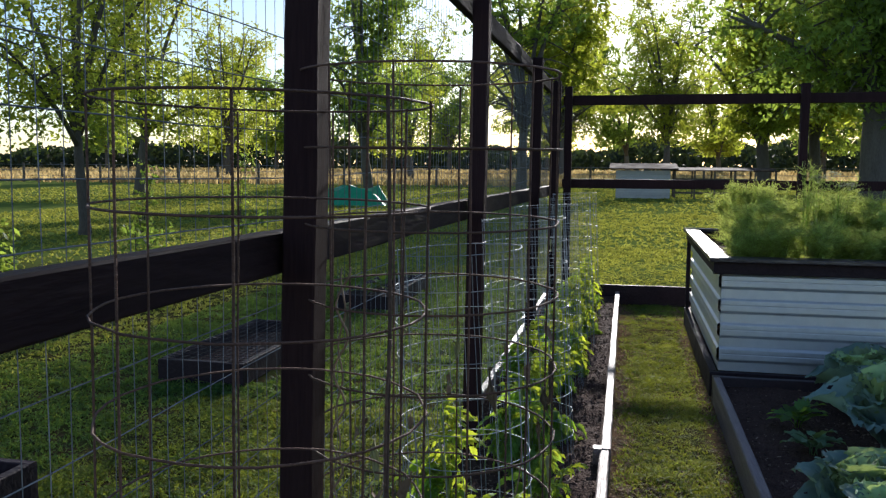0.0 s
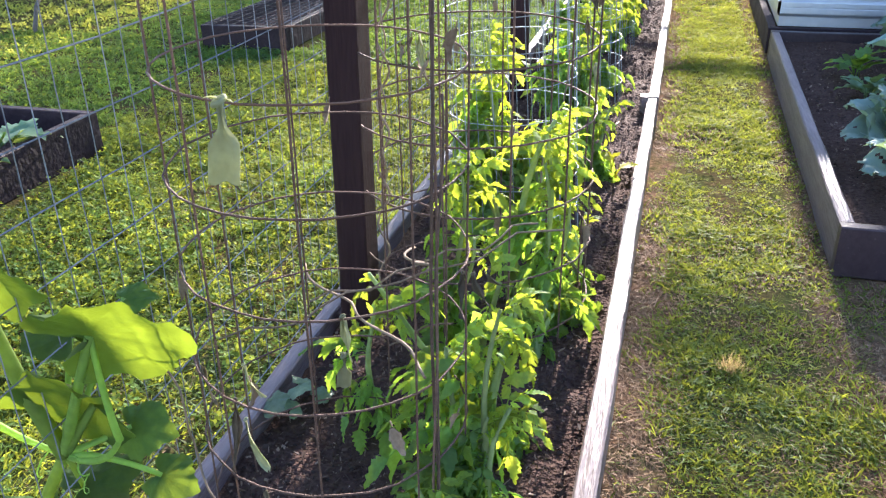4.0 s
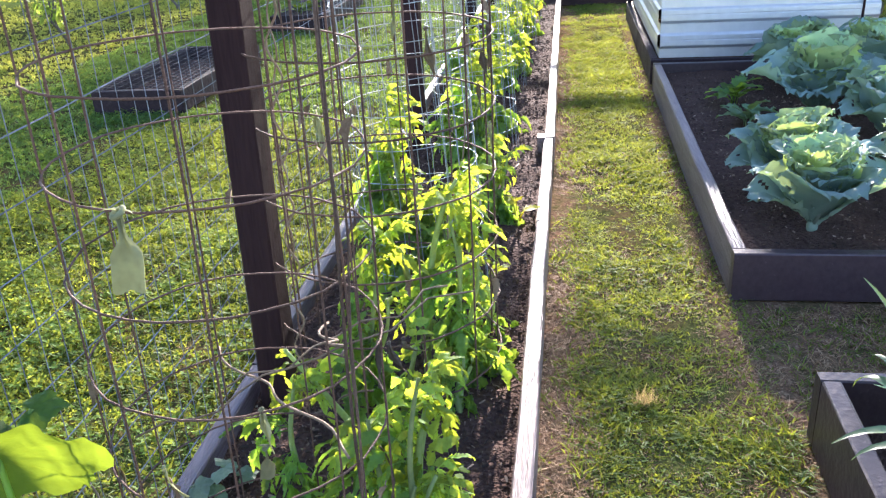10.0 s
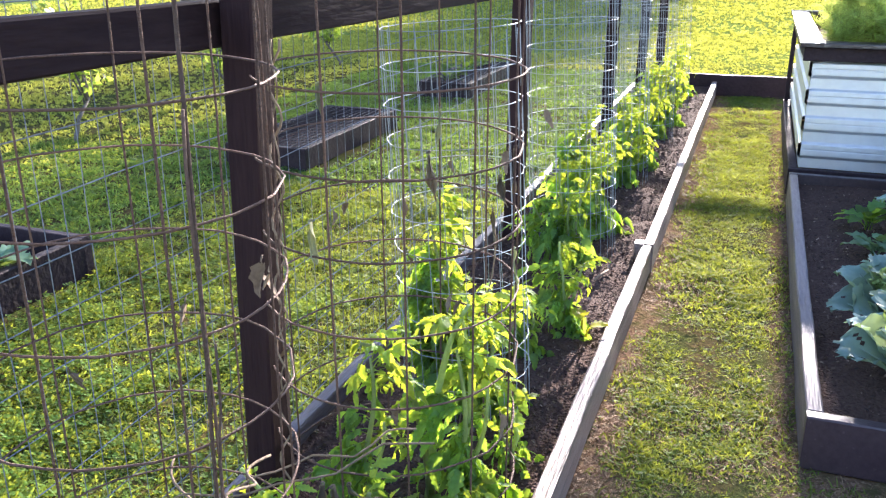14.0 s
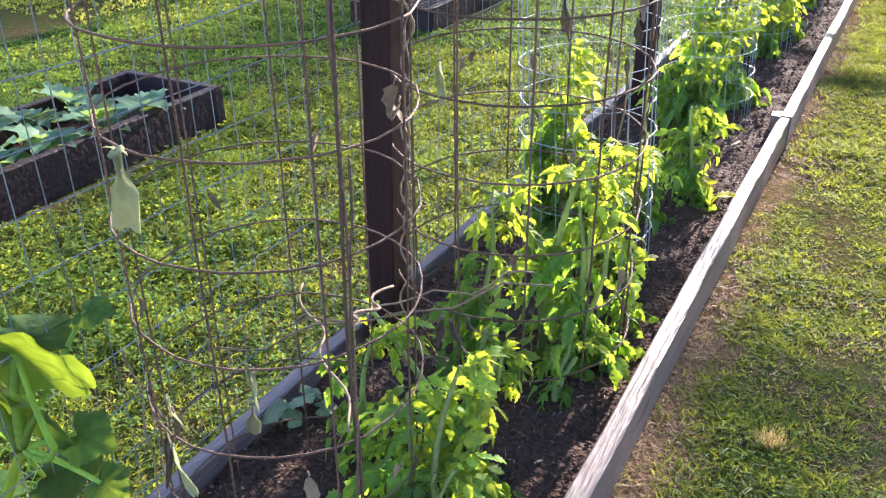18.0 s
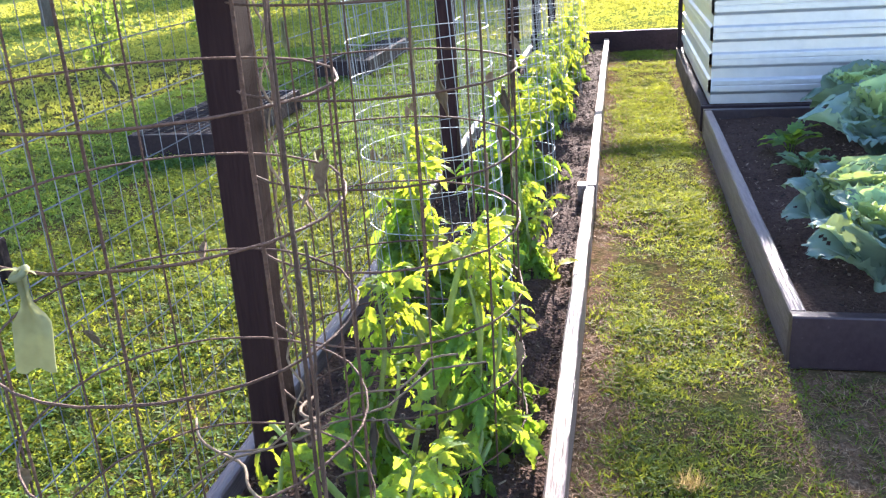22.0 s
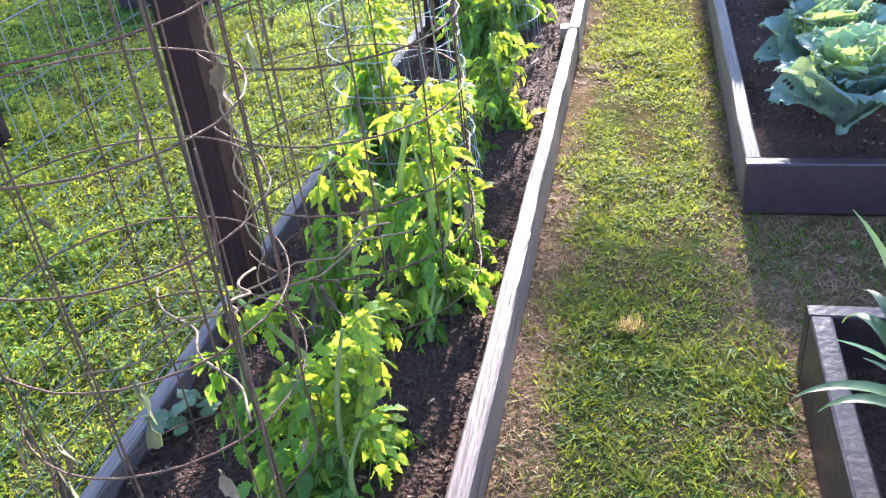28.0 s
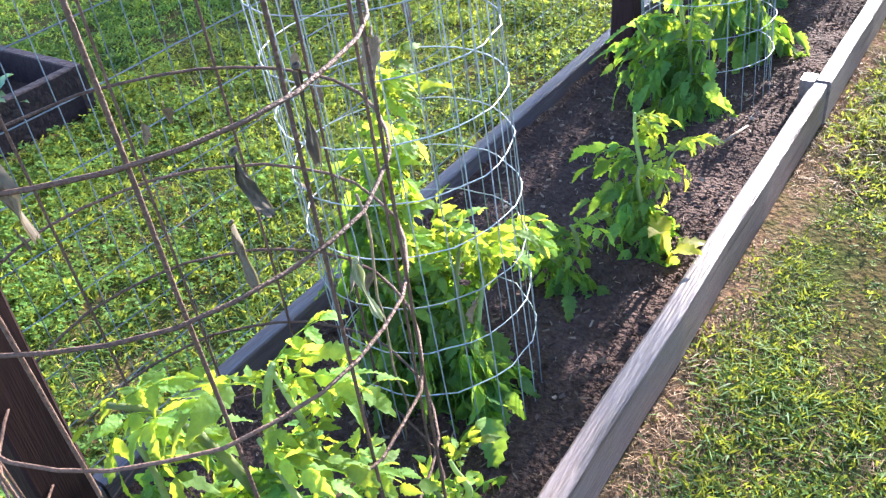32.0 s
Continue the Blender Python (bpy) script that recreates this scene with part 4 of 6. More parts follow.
low_plant(0.88, 3.90, 0.10, 1, 12, "small leafy pepper plant on bare soil", 0.10, M_SEED)
low_plant(0.89, 4.28, 0.10, 2, 12, "small upright pepper plant on bare soil", 0.10, M_TOM)
for k in range(16):
    low_plant(-2.24 - 0.28 * (k % 2) + 0.03 * math.sin(k * 3.1), 2.66 - 0.11 * k, 0.085, 20 + k, 9, "seedling with broad green leaves in a lawn bed", 0.125, M_SEED)
for k in range(5):
    low_plant(-2.25, 7.6 + 0.25 * k, 0.09, 40 + k, 6, "leafy plant under wire in a far lawn bed", 0.12)


# ---- leeks ----
def leek(x, y, seed):
    rng = random.Random(seed)
    ob = thing("leek", "green leek with long arching strap leaves", "leek", pose(x, y, 0.04, 0, 0, rng.uniform(0, 360)), group="leeks in the small bed")
    g = Geo(); g.tube([(0, 0, -0.03), (0, 0, 0.08), (0.004, 0, 0.14)], [0.013, 0.014, 0.016], 8)
    part("shank", g, M_CABRIB, ob, "pale leek shank", smooth=True)
    for i in range(8):
        L = rng.uniform(0.20, 0.36)
        w = rng.uniform(0.012, 0.021)
        bend = rng.uniform(0.7, 2.3)
        side = (-1) ** i
        g = Geo()
        p, ang = Vector((0.006 * side, 0, 0.10)), radians(85 - 12 * rng.random())
        for j in range(13):
            s = j / 12
            ww = w * (1 - s ** 2.2) + 0.0008
            for t, dz in ((-1, 0.35), (0, 0), (1, 0.35)):
                g.v.append((p.x - side * dz * ww * math.sin(ang), t * ww, p.z + dz * ww * math.cos(ang)))
            ang -= bend / 12 * (0.4 + 1.6 * s)
            p = p + Vector((side * math.cos(ang), 0, math.sin(ang))) * (L / 12)
        for j in range(12):
            for t in (0, 1):
                a = j * 3 + t
                g.f.append((a, a + 1, a + 4, a + 3))
        part("leaf", g, M_LEEK, ob, "", pose(0, 0, 0, 0, 0, rng.uniform(-25, 25)), True)


for k, (x, y) in enumerate(((0.78, 1.62), (0.80, 1.46), (0.93, 1.70), (0.84, 1.36), (0.86, 1.24), (0.97, 1.60), (1.0, 1.36), (0.82, 1.02), (1.18, 1.55), (1.04, 1.1), (1.25, 1.25), (0.8, 0.78))):
    leek(x, y, 400 + k)


def strap_plant(x, y, seed, h=0.40):
    """A clump of upright strap leaves."""
    rng = random.Random(seed)
    ob = thing("garlic_plant", "upright garlic plant with long green leaves", "vegetable plant", pose(x, y, 0.08, 0, 0, rng.uniform(0, 360)), group="garlic in the far bed")
    for i in range(9):
        g = Geo()
        L, a, lean = h * rng.uniform(0.7, 1.1), i * 0.7 + rng.uniform(-0.2, 0.2), rng.uniform(0.1, 0.55)
        for j in range(7):
            q = j / 6
            w = 0.009 * (1 - q ** 2) + 0.0006
            out = lean * L * q ** 1.8
            for t in (-1, 1):
                g.v.append((out * math.cos(a) - t * w * math.sin(a), out * math.sin(a) + t * w * math.cos(a), L * q * (1 - 0.15 * lean * q)))
        g.f += [(2 * j, 2 * j + 1, 2 * j + 3, 2 * j + 2) for j in range(6)]
        part("leaf", g, M_LEEK, ob, smooth=True)


for k in range(16):
    strap_plant(2.15 + 0.15 * k, 8.52 + 0.18 * (k % 2), 450 + k)


# ---- squash vine ----
def squash_leaf(seed, R=0.11):
    """A broad leaf, its tip along +x and its stalk at the origin: five shallow lobes, toothed, raised between the veins."""
    rng = random.Random(seed)
    g = Geo()
    n, rings = 60, 6
    g.v.append((0, 0, 0))
    rag = [rng.uniform(-0.03, 0.03) for _ in range(n)]
    for r in range(1, rings + 1):
        k = r / rings
        for i in range(n):
            t = 2 * math.pi * i / n
            a = t - math.pi
            lobe = 0.86 + 0.06 * math.cos(5 * t) + 0.16 * math.exp(-(min(t, 2 * math.pi - t) / 0.3) ** 2) + (0.02 if i % 3 == 0 else -0.01) + rag[i]
            notch = 1 - 0.72 * math.exp(-(a / 0.3) ** 2)
            rr = R * k * lobe * notch
            vein = math.exp(-(((t * 5 / (2 * math.pi)) % 1 - 0.0) / 0.07) ** 2) + math.exp(-(((t * 5 / (2 * math.pi)) % 1 - 1.0) / 0.07) ** 2)
            z = -0.14 * R * k * k + 0.07 * R * math.sin(3 * t + seed) * k * k - 0.035 * R * vein * k + 0.05 * R * math.sin(9 * t + seed) * k ** 3 + 0.012 * R * math.sin(25 * t + 9 * k)
            g.v.append((rr * math.cos(t) + 0.25 * R * k, rr * math.sin(t), z))
    for i in range(n):
        g.f.append((0, 1 + i, 1 + (i + 1) % n))
    for r in range(rings - 1):
        for i in range(n):
            a, b_ = 1 + r * n + i, 1 + r * n + (i + 1) % n
            g.f.append((a, a + n, b_ + n, b_))
    return g


SQ_LEAVES = [squash_leaf(500 + i).mesh("leaf", M_SQ, True) for i in range(5)]
DOCK_LEAVES = [squash_leaf(520 + i).mesh("leaf", M_DOCK, True) for i in range(3)]


def facing(p, normal, way):
    """A pose at p whose z looks along normal and whose x points along way as far as it can."""
    z = Vector(normal).normalized()
    y = z.cross(Vector(way)).normalized()
    x = y.cross(z)
    return Matrix.Translation(p) @ Matrix((x, y, z)).transposed().to_4x4()


def squash_vine():
    ob = thing("squash_vine", "sprawling squash vine with broad sunlit leaves and tendrils", "squash plant", pose(-0.70, 0.98, 0))
    o = Vector((-0.70, 0.98, 0))
    rng = random.Random(8)

    def line(name, pts, rad, label="", n=8):
        q = [Vector(p) - o for p in pts]
        pp = curve_pts(q[0], q[1], q[2], 10) if len(q) == 3 else q
        g = Geo(); g.tube(pp, [rad * (1 - 0.035 * i) for i in range(len(pp))], n)
        part(name, g, M_SQSTEM, ob, label, smooth=True)

    node = (-0.671, 0.97, 0.361)
    line("vine", ((-0.83, 0.90, 0.0), (-0.74, 0.96, 0.25), node), 0.012, "thick ribbed vine stem")
    line("vine", (node, (-0.71, 0.95, 0.52), (-0.705, 0.93, 0.71)), 0.0125, "thick ribbed vine stem")
    line("vine", ((-0.86, 0.98, 0.43), (-0.77, 0.98, 0.36), node), 0.0062, "thick ribbed vine stem")
    # end of the stalk, place of the blade, way that its face looks, way that its tip points, size
    leaves = ((node, (-0.545, 0.93, 0.600), (-0.20, 0.85, 0.45), (1, 0.0, 0.02), 0.95), (node, (-0.60, 0.97, 0.460), (-0.05, 0.90, 0.40), (-1, 0.0, 0.12), 0.86),
              (node, (-0.665, 1.03, 0.525), (0.1, -0.1, 1.0), (-0.6, 0.3, 0.0), 0.6), ((-0.705, 0.93, 0.66), (-0.690, 0.93, 0.665), (-0.1, 0.85, 0.40), (1, 0.0, -0.3), 0.66),
              ((-0.705, 0.93, 0.70), (-0.80, 0.93, 0.76), (0.2, 0.5, 0.8), (-1, 0.3, 0.0), 0.6),
              (node, (-0.615, 1.09, 0.555), (0.05, -0.35, 0.9), (1, 0.3, 0.1), 0.32), (node, (-0.575, 1.0, 0.405), (0.15, -0.55, 0.85), (1, 0.2, -0.2), 0.44),
              (node, (-0.535, 0.99, 0.335), (0.10, -0.60, 0.8), (1, 0, -0.3), 0.40), (node, (-0.675, 0.99, 0.285), (0, -0.3, 0.95), (0.5, 0.6, -0.2), 0.6),
              ((-0.70, 0.96, 0.22), (-0.615, 0.90, 0.165), (0.15, -0.35, 0.95), (1, 0.25, -0.05), 0.72), ((-0.75, 0.95, 0.15), (-0.80, 0.93, 0.20), (-0.2, -0.2, 0.95), (-1, 0.2, 0), 0.9))
    for k, (a, b_, nrm, way, sc) in enumerate(leaves):
        mid = ((a[0] + b_[0]) / 2 + 0.012, (a[1] + b_[1]) / 2 - 0.015, (a[2] + b_[2]) / 2 + (0.012 if b_[2] > a[2] else 0.035))
        line("leaf_stalk", (a, mid, b_), 0.0085 if k < 2 else 0.0055)
        part("leaf", SQ_LEAVES[k % 5], M_SQ, ob, "", facing(Vector(b_) - o, nrm, way) @ Matrix.Scale(sc, 4))
    line("leaf_stalk", (node, (-0.60, 0.96, 0.35), (-0.555, 0.95, 0.425)), 0.006)
    line("leaf_stalk", ((-0.555, 0.95, 0.425), (-0.555, 0.94, 0.48), (-0.546, 0.932, 0.597)), 0.0055)
    for a, b_, c, turns in (((-0.655, 0.96, 0.37), (-0.598, 0.95, 0.335), (-0.655, 0.94, 0.302), 3.0), ((-0.609, 0.95, 0.845), (-0.672, 0.94, 0.785), (-0.673, 0.93, 0.735), 1.5), ((-0.69, 0.96, 0.37), (-0.72, 0.95, 0.33), (-0.70, 0.94, 0.29), 2.0)):
        base = curve_pts(a, b_, c, 24)
        line("tendril", [p + Vector((0.009 * (i / 24) * math.cos(i * 0.26 * turns), 0.006 * math.sin(i * 0.26 * turns), 0.009 * (i / 24) * math.sin(i * 0.26 * turns))) for i, p in enumerate(base)], 0.0016, "thin curling tendril", 5)
    g = Geo()
    for i in range(5):
        toothed(g, pose(0, 0, 0, 0, -58, 72 * i), 0.055, 0.017, rng, 4, 0.3, -0.35, -0.3)
    part("flower", g, M_FLOWER, ob, "yellow squash flower", pose(0.088, 0.0, 0.225, 20, 15, 0), True)
    line("flower_stalk", ((-0.70, 0.97, 0.20), (-0.65, 0.97, 0.17), (-0.612, 0.98, 0.225)), 0.005)
    return ob


squash_vine()


def squash_seedling():
    ob = thing("squash_seedling", "young squash shoot with folded sunlit leaves on the soil", "squash plant", pose(-0.49, 1.02, 0.06))
    for b_, nrm, way, sc in (((0.055, 0.0, 0.165), (-0.2, 0.75, 0.6), (1, 0, 0.25), 0.36), ((0.05, 0.0, 0.165), (0.3, 0.7, 0.6), (-1, 0, 0.35), 0.26), ((0.03, -0.03, 0.095), (0.1, 0.45, 0.9), (1, 0.1, 0.1), 0.42),
                             ((0.03, -0.03, 0.095), (-0.1, 0.6, 0.8), (-1, 0, 0.05), 0.36), ((0.12, 0.04, 0.03), (0.0, -0.3, 0.9), (1, 0, 0.2), 0.30), ((0.08, 0.07, 0.02), (0.2, -0.4, 0.8), (0, 1, 0.3), 0.28)):
        g = Geo(); g.tube(curve_pts((0, 0, -0.02), (0.03, 0.0, b_[2] * 0.6), b_), 0.0035, 6)
        part("leaf_stalk", g, M_SQSTEM, ob, smooth=True)
        part("leaf", SQ_LEAVES[int(sc * 100) % 5], M_SQ, ob, "", facing(b_, nrm, way) @ Matrix.Scale(sc, 4))
    g = Geo(); g.tube([(0.03 + 0.05 * math.sin(2.6 * i / 14) * -1, -0.01, 0.09 + 0.10 * i / 14) for i in range(15)], 0.0014, 5)
    part("tendril", g, M_SQSTEM, ob, "thin curling tendril", smooth=True)
squash_seedling()


def dock(x, y, seed):
    """A flat weed with round, waxy leaves."""
    rng = random.Random(seed)
    ob = thing("weed", "pale round-leaved weed by the back board", "weed", pose(x, y, 0.072), group="weeds in the tomato bed")
    for i in range(3):
        part("leaf", DOCK_LEAVES[i], M_DOCK, ob, "", pose(0.02 * math.cos(2.1 * i), 0.02 * math.sin(2.1 * i), 0.02 + 0.015 * i, rng.uniform(10, 35), rng.uniform(-15, 5), 120 * i + 40 * seed) @ Matrix.Scale(0.24 + 0.04 * i, 4))
dock(-0.565, 1.52, 1)
dock(-0.600, 1.46, 2)


# ---- cloth ties and withered leaves on the wires ----
def cloth_tie(x, y, z, L, W, seed, label, yaw=0, bow=False, sway=0.0, material=None):
    """A limp strip: gathered at the knot, twisted at the neck, spread towards its cut end."""
    rng = random.Random(seed)
    material = material or M_CLOTH
    ob = thing("cloth_tie", label, "cloth strip", pose(x, y, z, 0, 0, yaw), group="cloth ties on the cages")
    g = Geo()
    n, k = 14, 9
    for i in range(n + 1):
        s = i / n
        u = max(0.0, min(1.0, (s - 0.22) / 0.34))
        w = W * 0.5 * (0.26 + 0.74 * u * u * (3 - 2 * u)) if bow else W * 0.36 * (0.25 + 0.75 * math.sin(math.pi * (0.06 + 0.86 * s)) ** 0.7) * (1 + 0.25 * math.sin(11 * s + seed))
        tw = 1.1 * (1 - u) * math.sin(seed) if bow else 1.2 * math.sin(3.4 * s + seed)
        for j in range(k):
            t = 2 * j / (k - 1) - 1
            pleat = (0.16 if bow else 0.34) * W * math.sin(5.5 * t + seed) * (1.1 - 0.8 * s) + 0.05 * W * math.sin(9 * s + 3 * t)
            g.v.append((w * t * math.cos(tw) + sway * L * s * s, w * t * math.sin(tw) + pleat * 0.5, -L * s + (0.03 * L * math.sin(4 * t + seed) if i == n else 0)))
    for i in range(n):
        for j in range(k - 1):
            a = i * k + j
            g.f.append((a, a + 1, a + k + 1, a + k))
    g2 = [Vector(p) + Vector((0, 0.0011, 0)) for p in g.v]
    g.add(g2, [f[::-1] for f in g.f])
    part("strip", g, material, ob, smooth=True)
    r = 0.13 * W if bow else 0.10 * W
    g = Geo(); g.ring((0, 0, 0.004), r * 1.2, r * 0.8, 12, 6, 0.12, rng, (0.5, 0.3))
    part("knot", g, material, ob, smooth=True)
    if bow:
        g = Geo()
        for sx in (-1, 1):
            leaflet(g, pose(0, 0, 0.006, rng.uniform(-30, 30), -20 if sx > 0 else -35, 0 if sx > 0 else 180), 0.42 * W, 0.10 * W, rng, 2, 0.5, 0.6, 0.95)
        part("loose_end", g, material, ob, smooth=True)


cloth_tie(-0.371, 1.007, 0.874, 0.092, 0.037, 1, "pale green cloth strip knotted on a rusty cage", 12, True, -0.08)
cloth_tie(-0.268, 1.053, 0.590, 0.062, 0.020, 2, "pale cloth strip tied in a bow on a rusty cage", 10, False, 0.1)
cloth_tie(-0.270, 1.052, 0.532, 0.046, 0.019, 4, "pale cloth strip tied in a bow on a rusty cage", 20, True, -0.1)
P_TIE, P_DEAD = "limp pale cloth tie hanging on a wire cage", "withered grey-brown leaf hanging from a cage ring"
for k, (x, y, z, L, W, yaw, sw) in enumerate(((-0.405, 1.032, 0.510, 0.048, 0.014, 10, 0.45), (-0.415, 1.033, 0.418, 0.088, 0.018, 20, 0.25),
                                              (-0.36, 1.72, 0.80, 0.08, 0.024, 0, 0.1), (-0.06, 2.02, 0.68, 0.08, 0.020, 60, 0.2), (-0.30, 2.23, 0.92, 0.08, 0.020, 15, -0.1),
                                              (-0.55, 2.12, 0.98, 0.09, 0.024, 10, 0.1), (-0.30, 4.72, 0.92, 0.06, 0.02, 0, 0.0))):
    cloth_tie(x, y, z, L, W, 3 + k, P_TIE, yaw, False, sw)
M_DEADLEAF = leafy("withered_leaf", (0.15, 0.12, 0.085), (0.09, 0.07, 0.052), (0.22, 0.18, 0.09), 0.25, 0.9, 60)
for k, (x, y, z, L, W, yaw, sw) in enumerate(((-0.435, 1.045, 0.438, 0.115, 0.020, 30, -0.15), (-0.506, 1.088, 0.458, 0.075, 0.012, 50, 0.15), (-0.40, 1.03, 0.300, 0.06, 0.015, 0, 0.3),
                                              (-0.195, 1.45, 0.452, 0.06, 0.024, 10, 0.5), (-0.170, 1.46, 0.455, 0.05, 0.022, 60, 1.2), (-0.215, 1.455, 0.450, 0.06, 0.020, 100, -0.8), (-0.062, 1.916, 0.86, 0.06, 0.022, 40, 0.3), (-0.07, 1.90, 0.80, 0.07, 0.014, 10, 0.1), (-0.055, 1.995, 0.900, 0.09, 0.020, 70, 0.0), (-0.15, 1.775, 0.93, 0.085, 0.024, 20, 0.15))):
    cloth_tie(x, y, z, L, W, 30 + k, P_DEAD, yaw, False, sw, M_DEADLEAF)


def dry_leaf(x, y, z, size, seed):
    rng = random.Random(seed)
    g = Geo()
    leaflet(g, pose(0, 0, 0, rng.uniform(-40, 40), rng.uniform(50, 85), 0), size, size * 0.22, rng, 3, rng.uniform(0.4, 1.2), rng.uniform(-0.4, 0.6))
    g.tube([(0, 0, 0.012), (0.002, 0.001, 0.004), (0, 0, 0)], 0.0014, 4)
    thing("dry_leaf", "shrivelled brown leaf caught on the cage wires", "dead leaf", pose(x, y, z, 0, 0, rng.uniform(0, 360)), g, M_TWINE, smooth=True, group="dead leaves on the cages")


def dry_stem(pts, label, r=0.0019, material=M_TWINE):
    g = Geo(); g.tube(pts, r, 5)
    thing("withered_vine", label, "dead vine", None, g, material, smooth=True, group="withered vines on the cages")


for seed, a, b_ in ((3, (-0.62, 1.15, 0.45), (-0.50, 1.06, 0.18)), (4, (-0.25, 2.25, 0.08), (-0.12, 2.10, 0.7)), (5, (-0.45, 1.35, 0.42), (-0.1, 1.6, 0.5)), (6, (-0.55, 1.2, 0.42), (-0.05, 1.55, 0.52))):
    r3 = random.Random(seed)
    a, b_ = Vector(a), Vector(b_)
    pts = [a.lerp(b_, i / 14) + Vector((0.010 * math.sin(i * 0.9 + seed), 0.010 * math.cos(i * 1.1 + seed), 0.008 * math.sin(i * 1.7))) for i in range(15)]
    dry_stem(pts, "withered curling stem twined through the wires")
for k in range(26):
    c = (((-0.375, 1.24, 0.207), (-0.32, 1.99, 0.268), (-0.29, 2.42, 0.185))[k % 3])
    a = k * 2.4
    dry_leaf(c[0] + c[2] * math.cos(a), c[1] + c[2] * math.sin(a), 0.32 + 0.6 * ((k * 0.618) % 1), 0.03 + 0.02 * ((k * 0.37) % 1), 900 + k)
# a thick dead vine wound up one wire of the near cage
for s in range(3):
    r4 = random.Random(70 + s)
    top = (1.40, 1.12, 0.86)[s]
    pts = []
    for i in range(36):
        k = i / 35
        rad = 0.0035 + 0.002 * math.sin(7 * k + s)
        a = 9 * k + 2.1 * s + r4.uniform(-0.25, 0.25)
        pts.append((-0.182 + 0.022 * k + rad * math.cos(a), 1.143 - 0.003 * k + rad * math.sin(a), 0.10 + (top - 0.10) * k))
    dry_stem(pts, "thick dead vine wound up a cage wire", (0.0025, 0.002, 0.0017)[s], M_DEADVINE)
for seed, a, b_ in ((11, (-0.182, 1.143, 0.46), (-0.52, 1.47, 0.42)), (12, (-0.182, 1.143, 0.62), (-0.30, 1.42, 0.50)), (15, (-0.46, 1.72, 0.10), (-0.25, 1.55, 0.30))):
    a, b_ = Vector(a), Vector(b_)
    pts = [a.lerp(b_, i / 18) + Vector((0.009 * math.sin(i * 0.8 + seed), 0.009 * math.cos(i * 0.7 + seed), 0.008 * math.sin(i * 0.5 + seed))) for i in range(19)]
    dry_stem(pts, "dead side stem caught across the wires", 0.0024)
# two dead vines wound together on the cage wire beside the post
for low_z, amp, turn, r_ in ((0.08, 0.013, 0.0, 0.0024), (0.40, 0.006, 2.5, 0.0018)):
    n = int((1.12 - low_z) / 0.0173)
    dry_stem([(-0.425 - 0.048 * i / 60 + amp * math.cos(0.83 * i + turn), 1.742 + 0.6 * amp * math.sin(0.83 * i + turn), 1.12 - 0.0173 * i) for i in range(n)], "pale dead vine wound up a cage wire beside a fence post", r_)
g = Geo(); g.tube([(-0.02, 0, 0.004), (0.0, 0.05, 0.012), (0.012, 0.12, 0.006)], [0.004, 0.005, 0.003], 6)
thing("stick", "short pale stick lying on the mulch", "stick", pose(-0.10, 3.40, 0.075), g, M_TWINE, smooth=True)
low = low_plant(-0.06, 2.885, 0.075, 77, 4, "yellowed tomato leaf on the mulch", 0.06)
for ch in low.children:
    ch.data.materials[0] = M_YLEAF

# ---- herbs in the metal bed ----
M_UMBEL = leafy("pale_umbel", (0.55, 0.55, 0.42), (0.45, 0.46, 0.33), (0.6, 0.6, 0.4), 0.4, 0.8, 30)


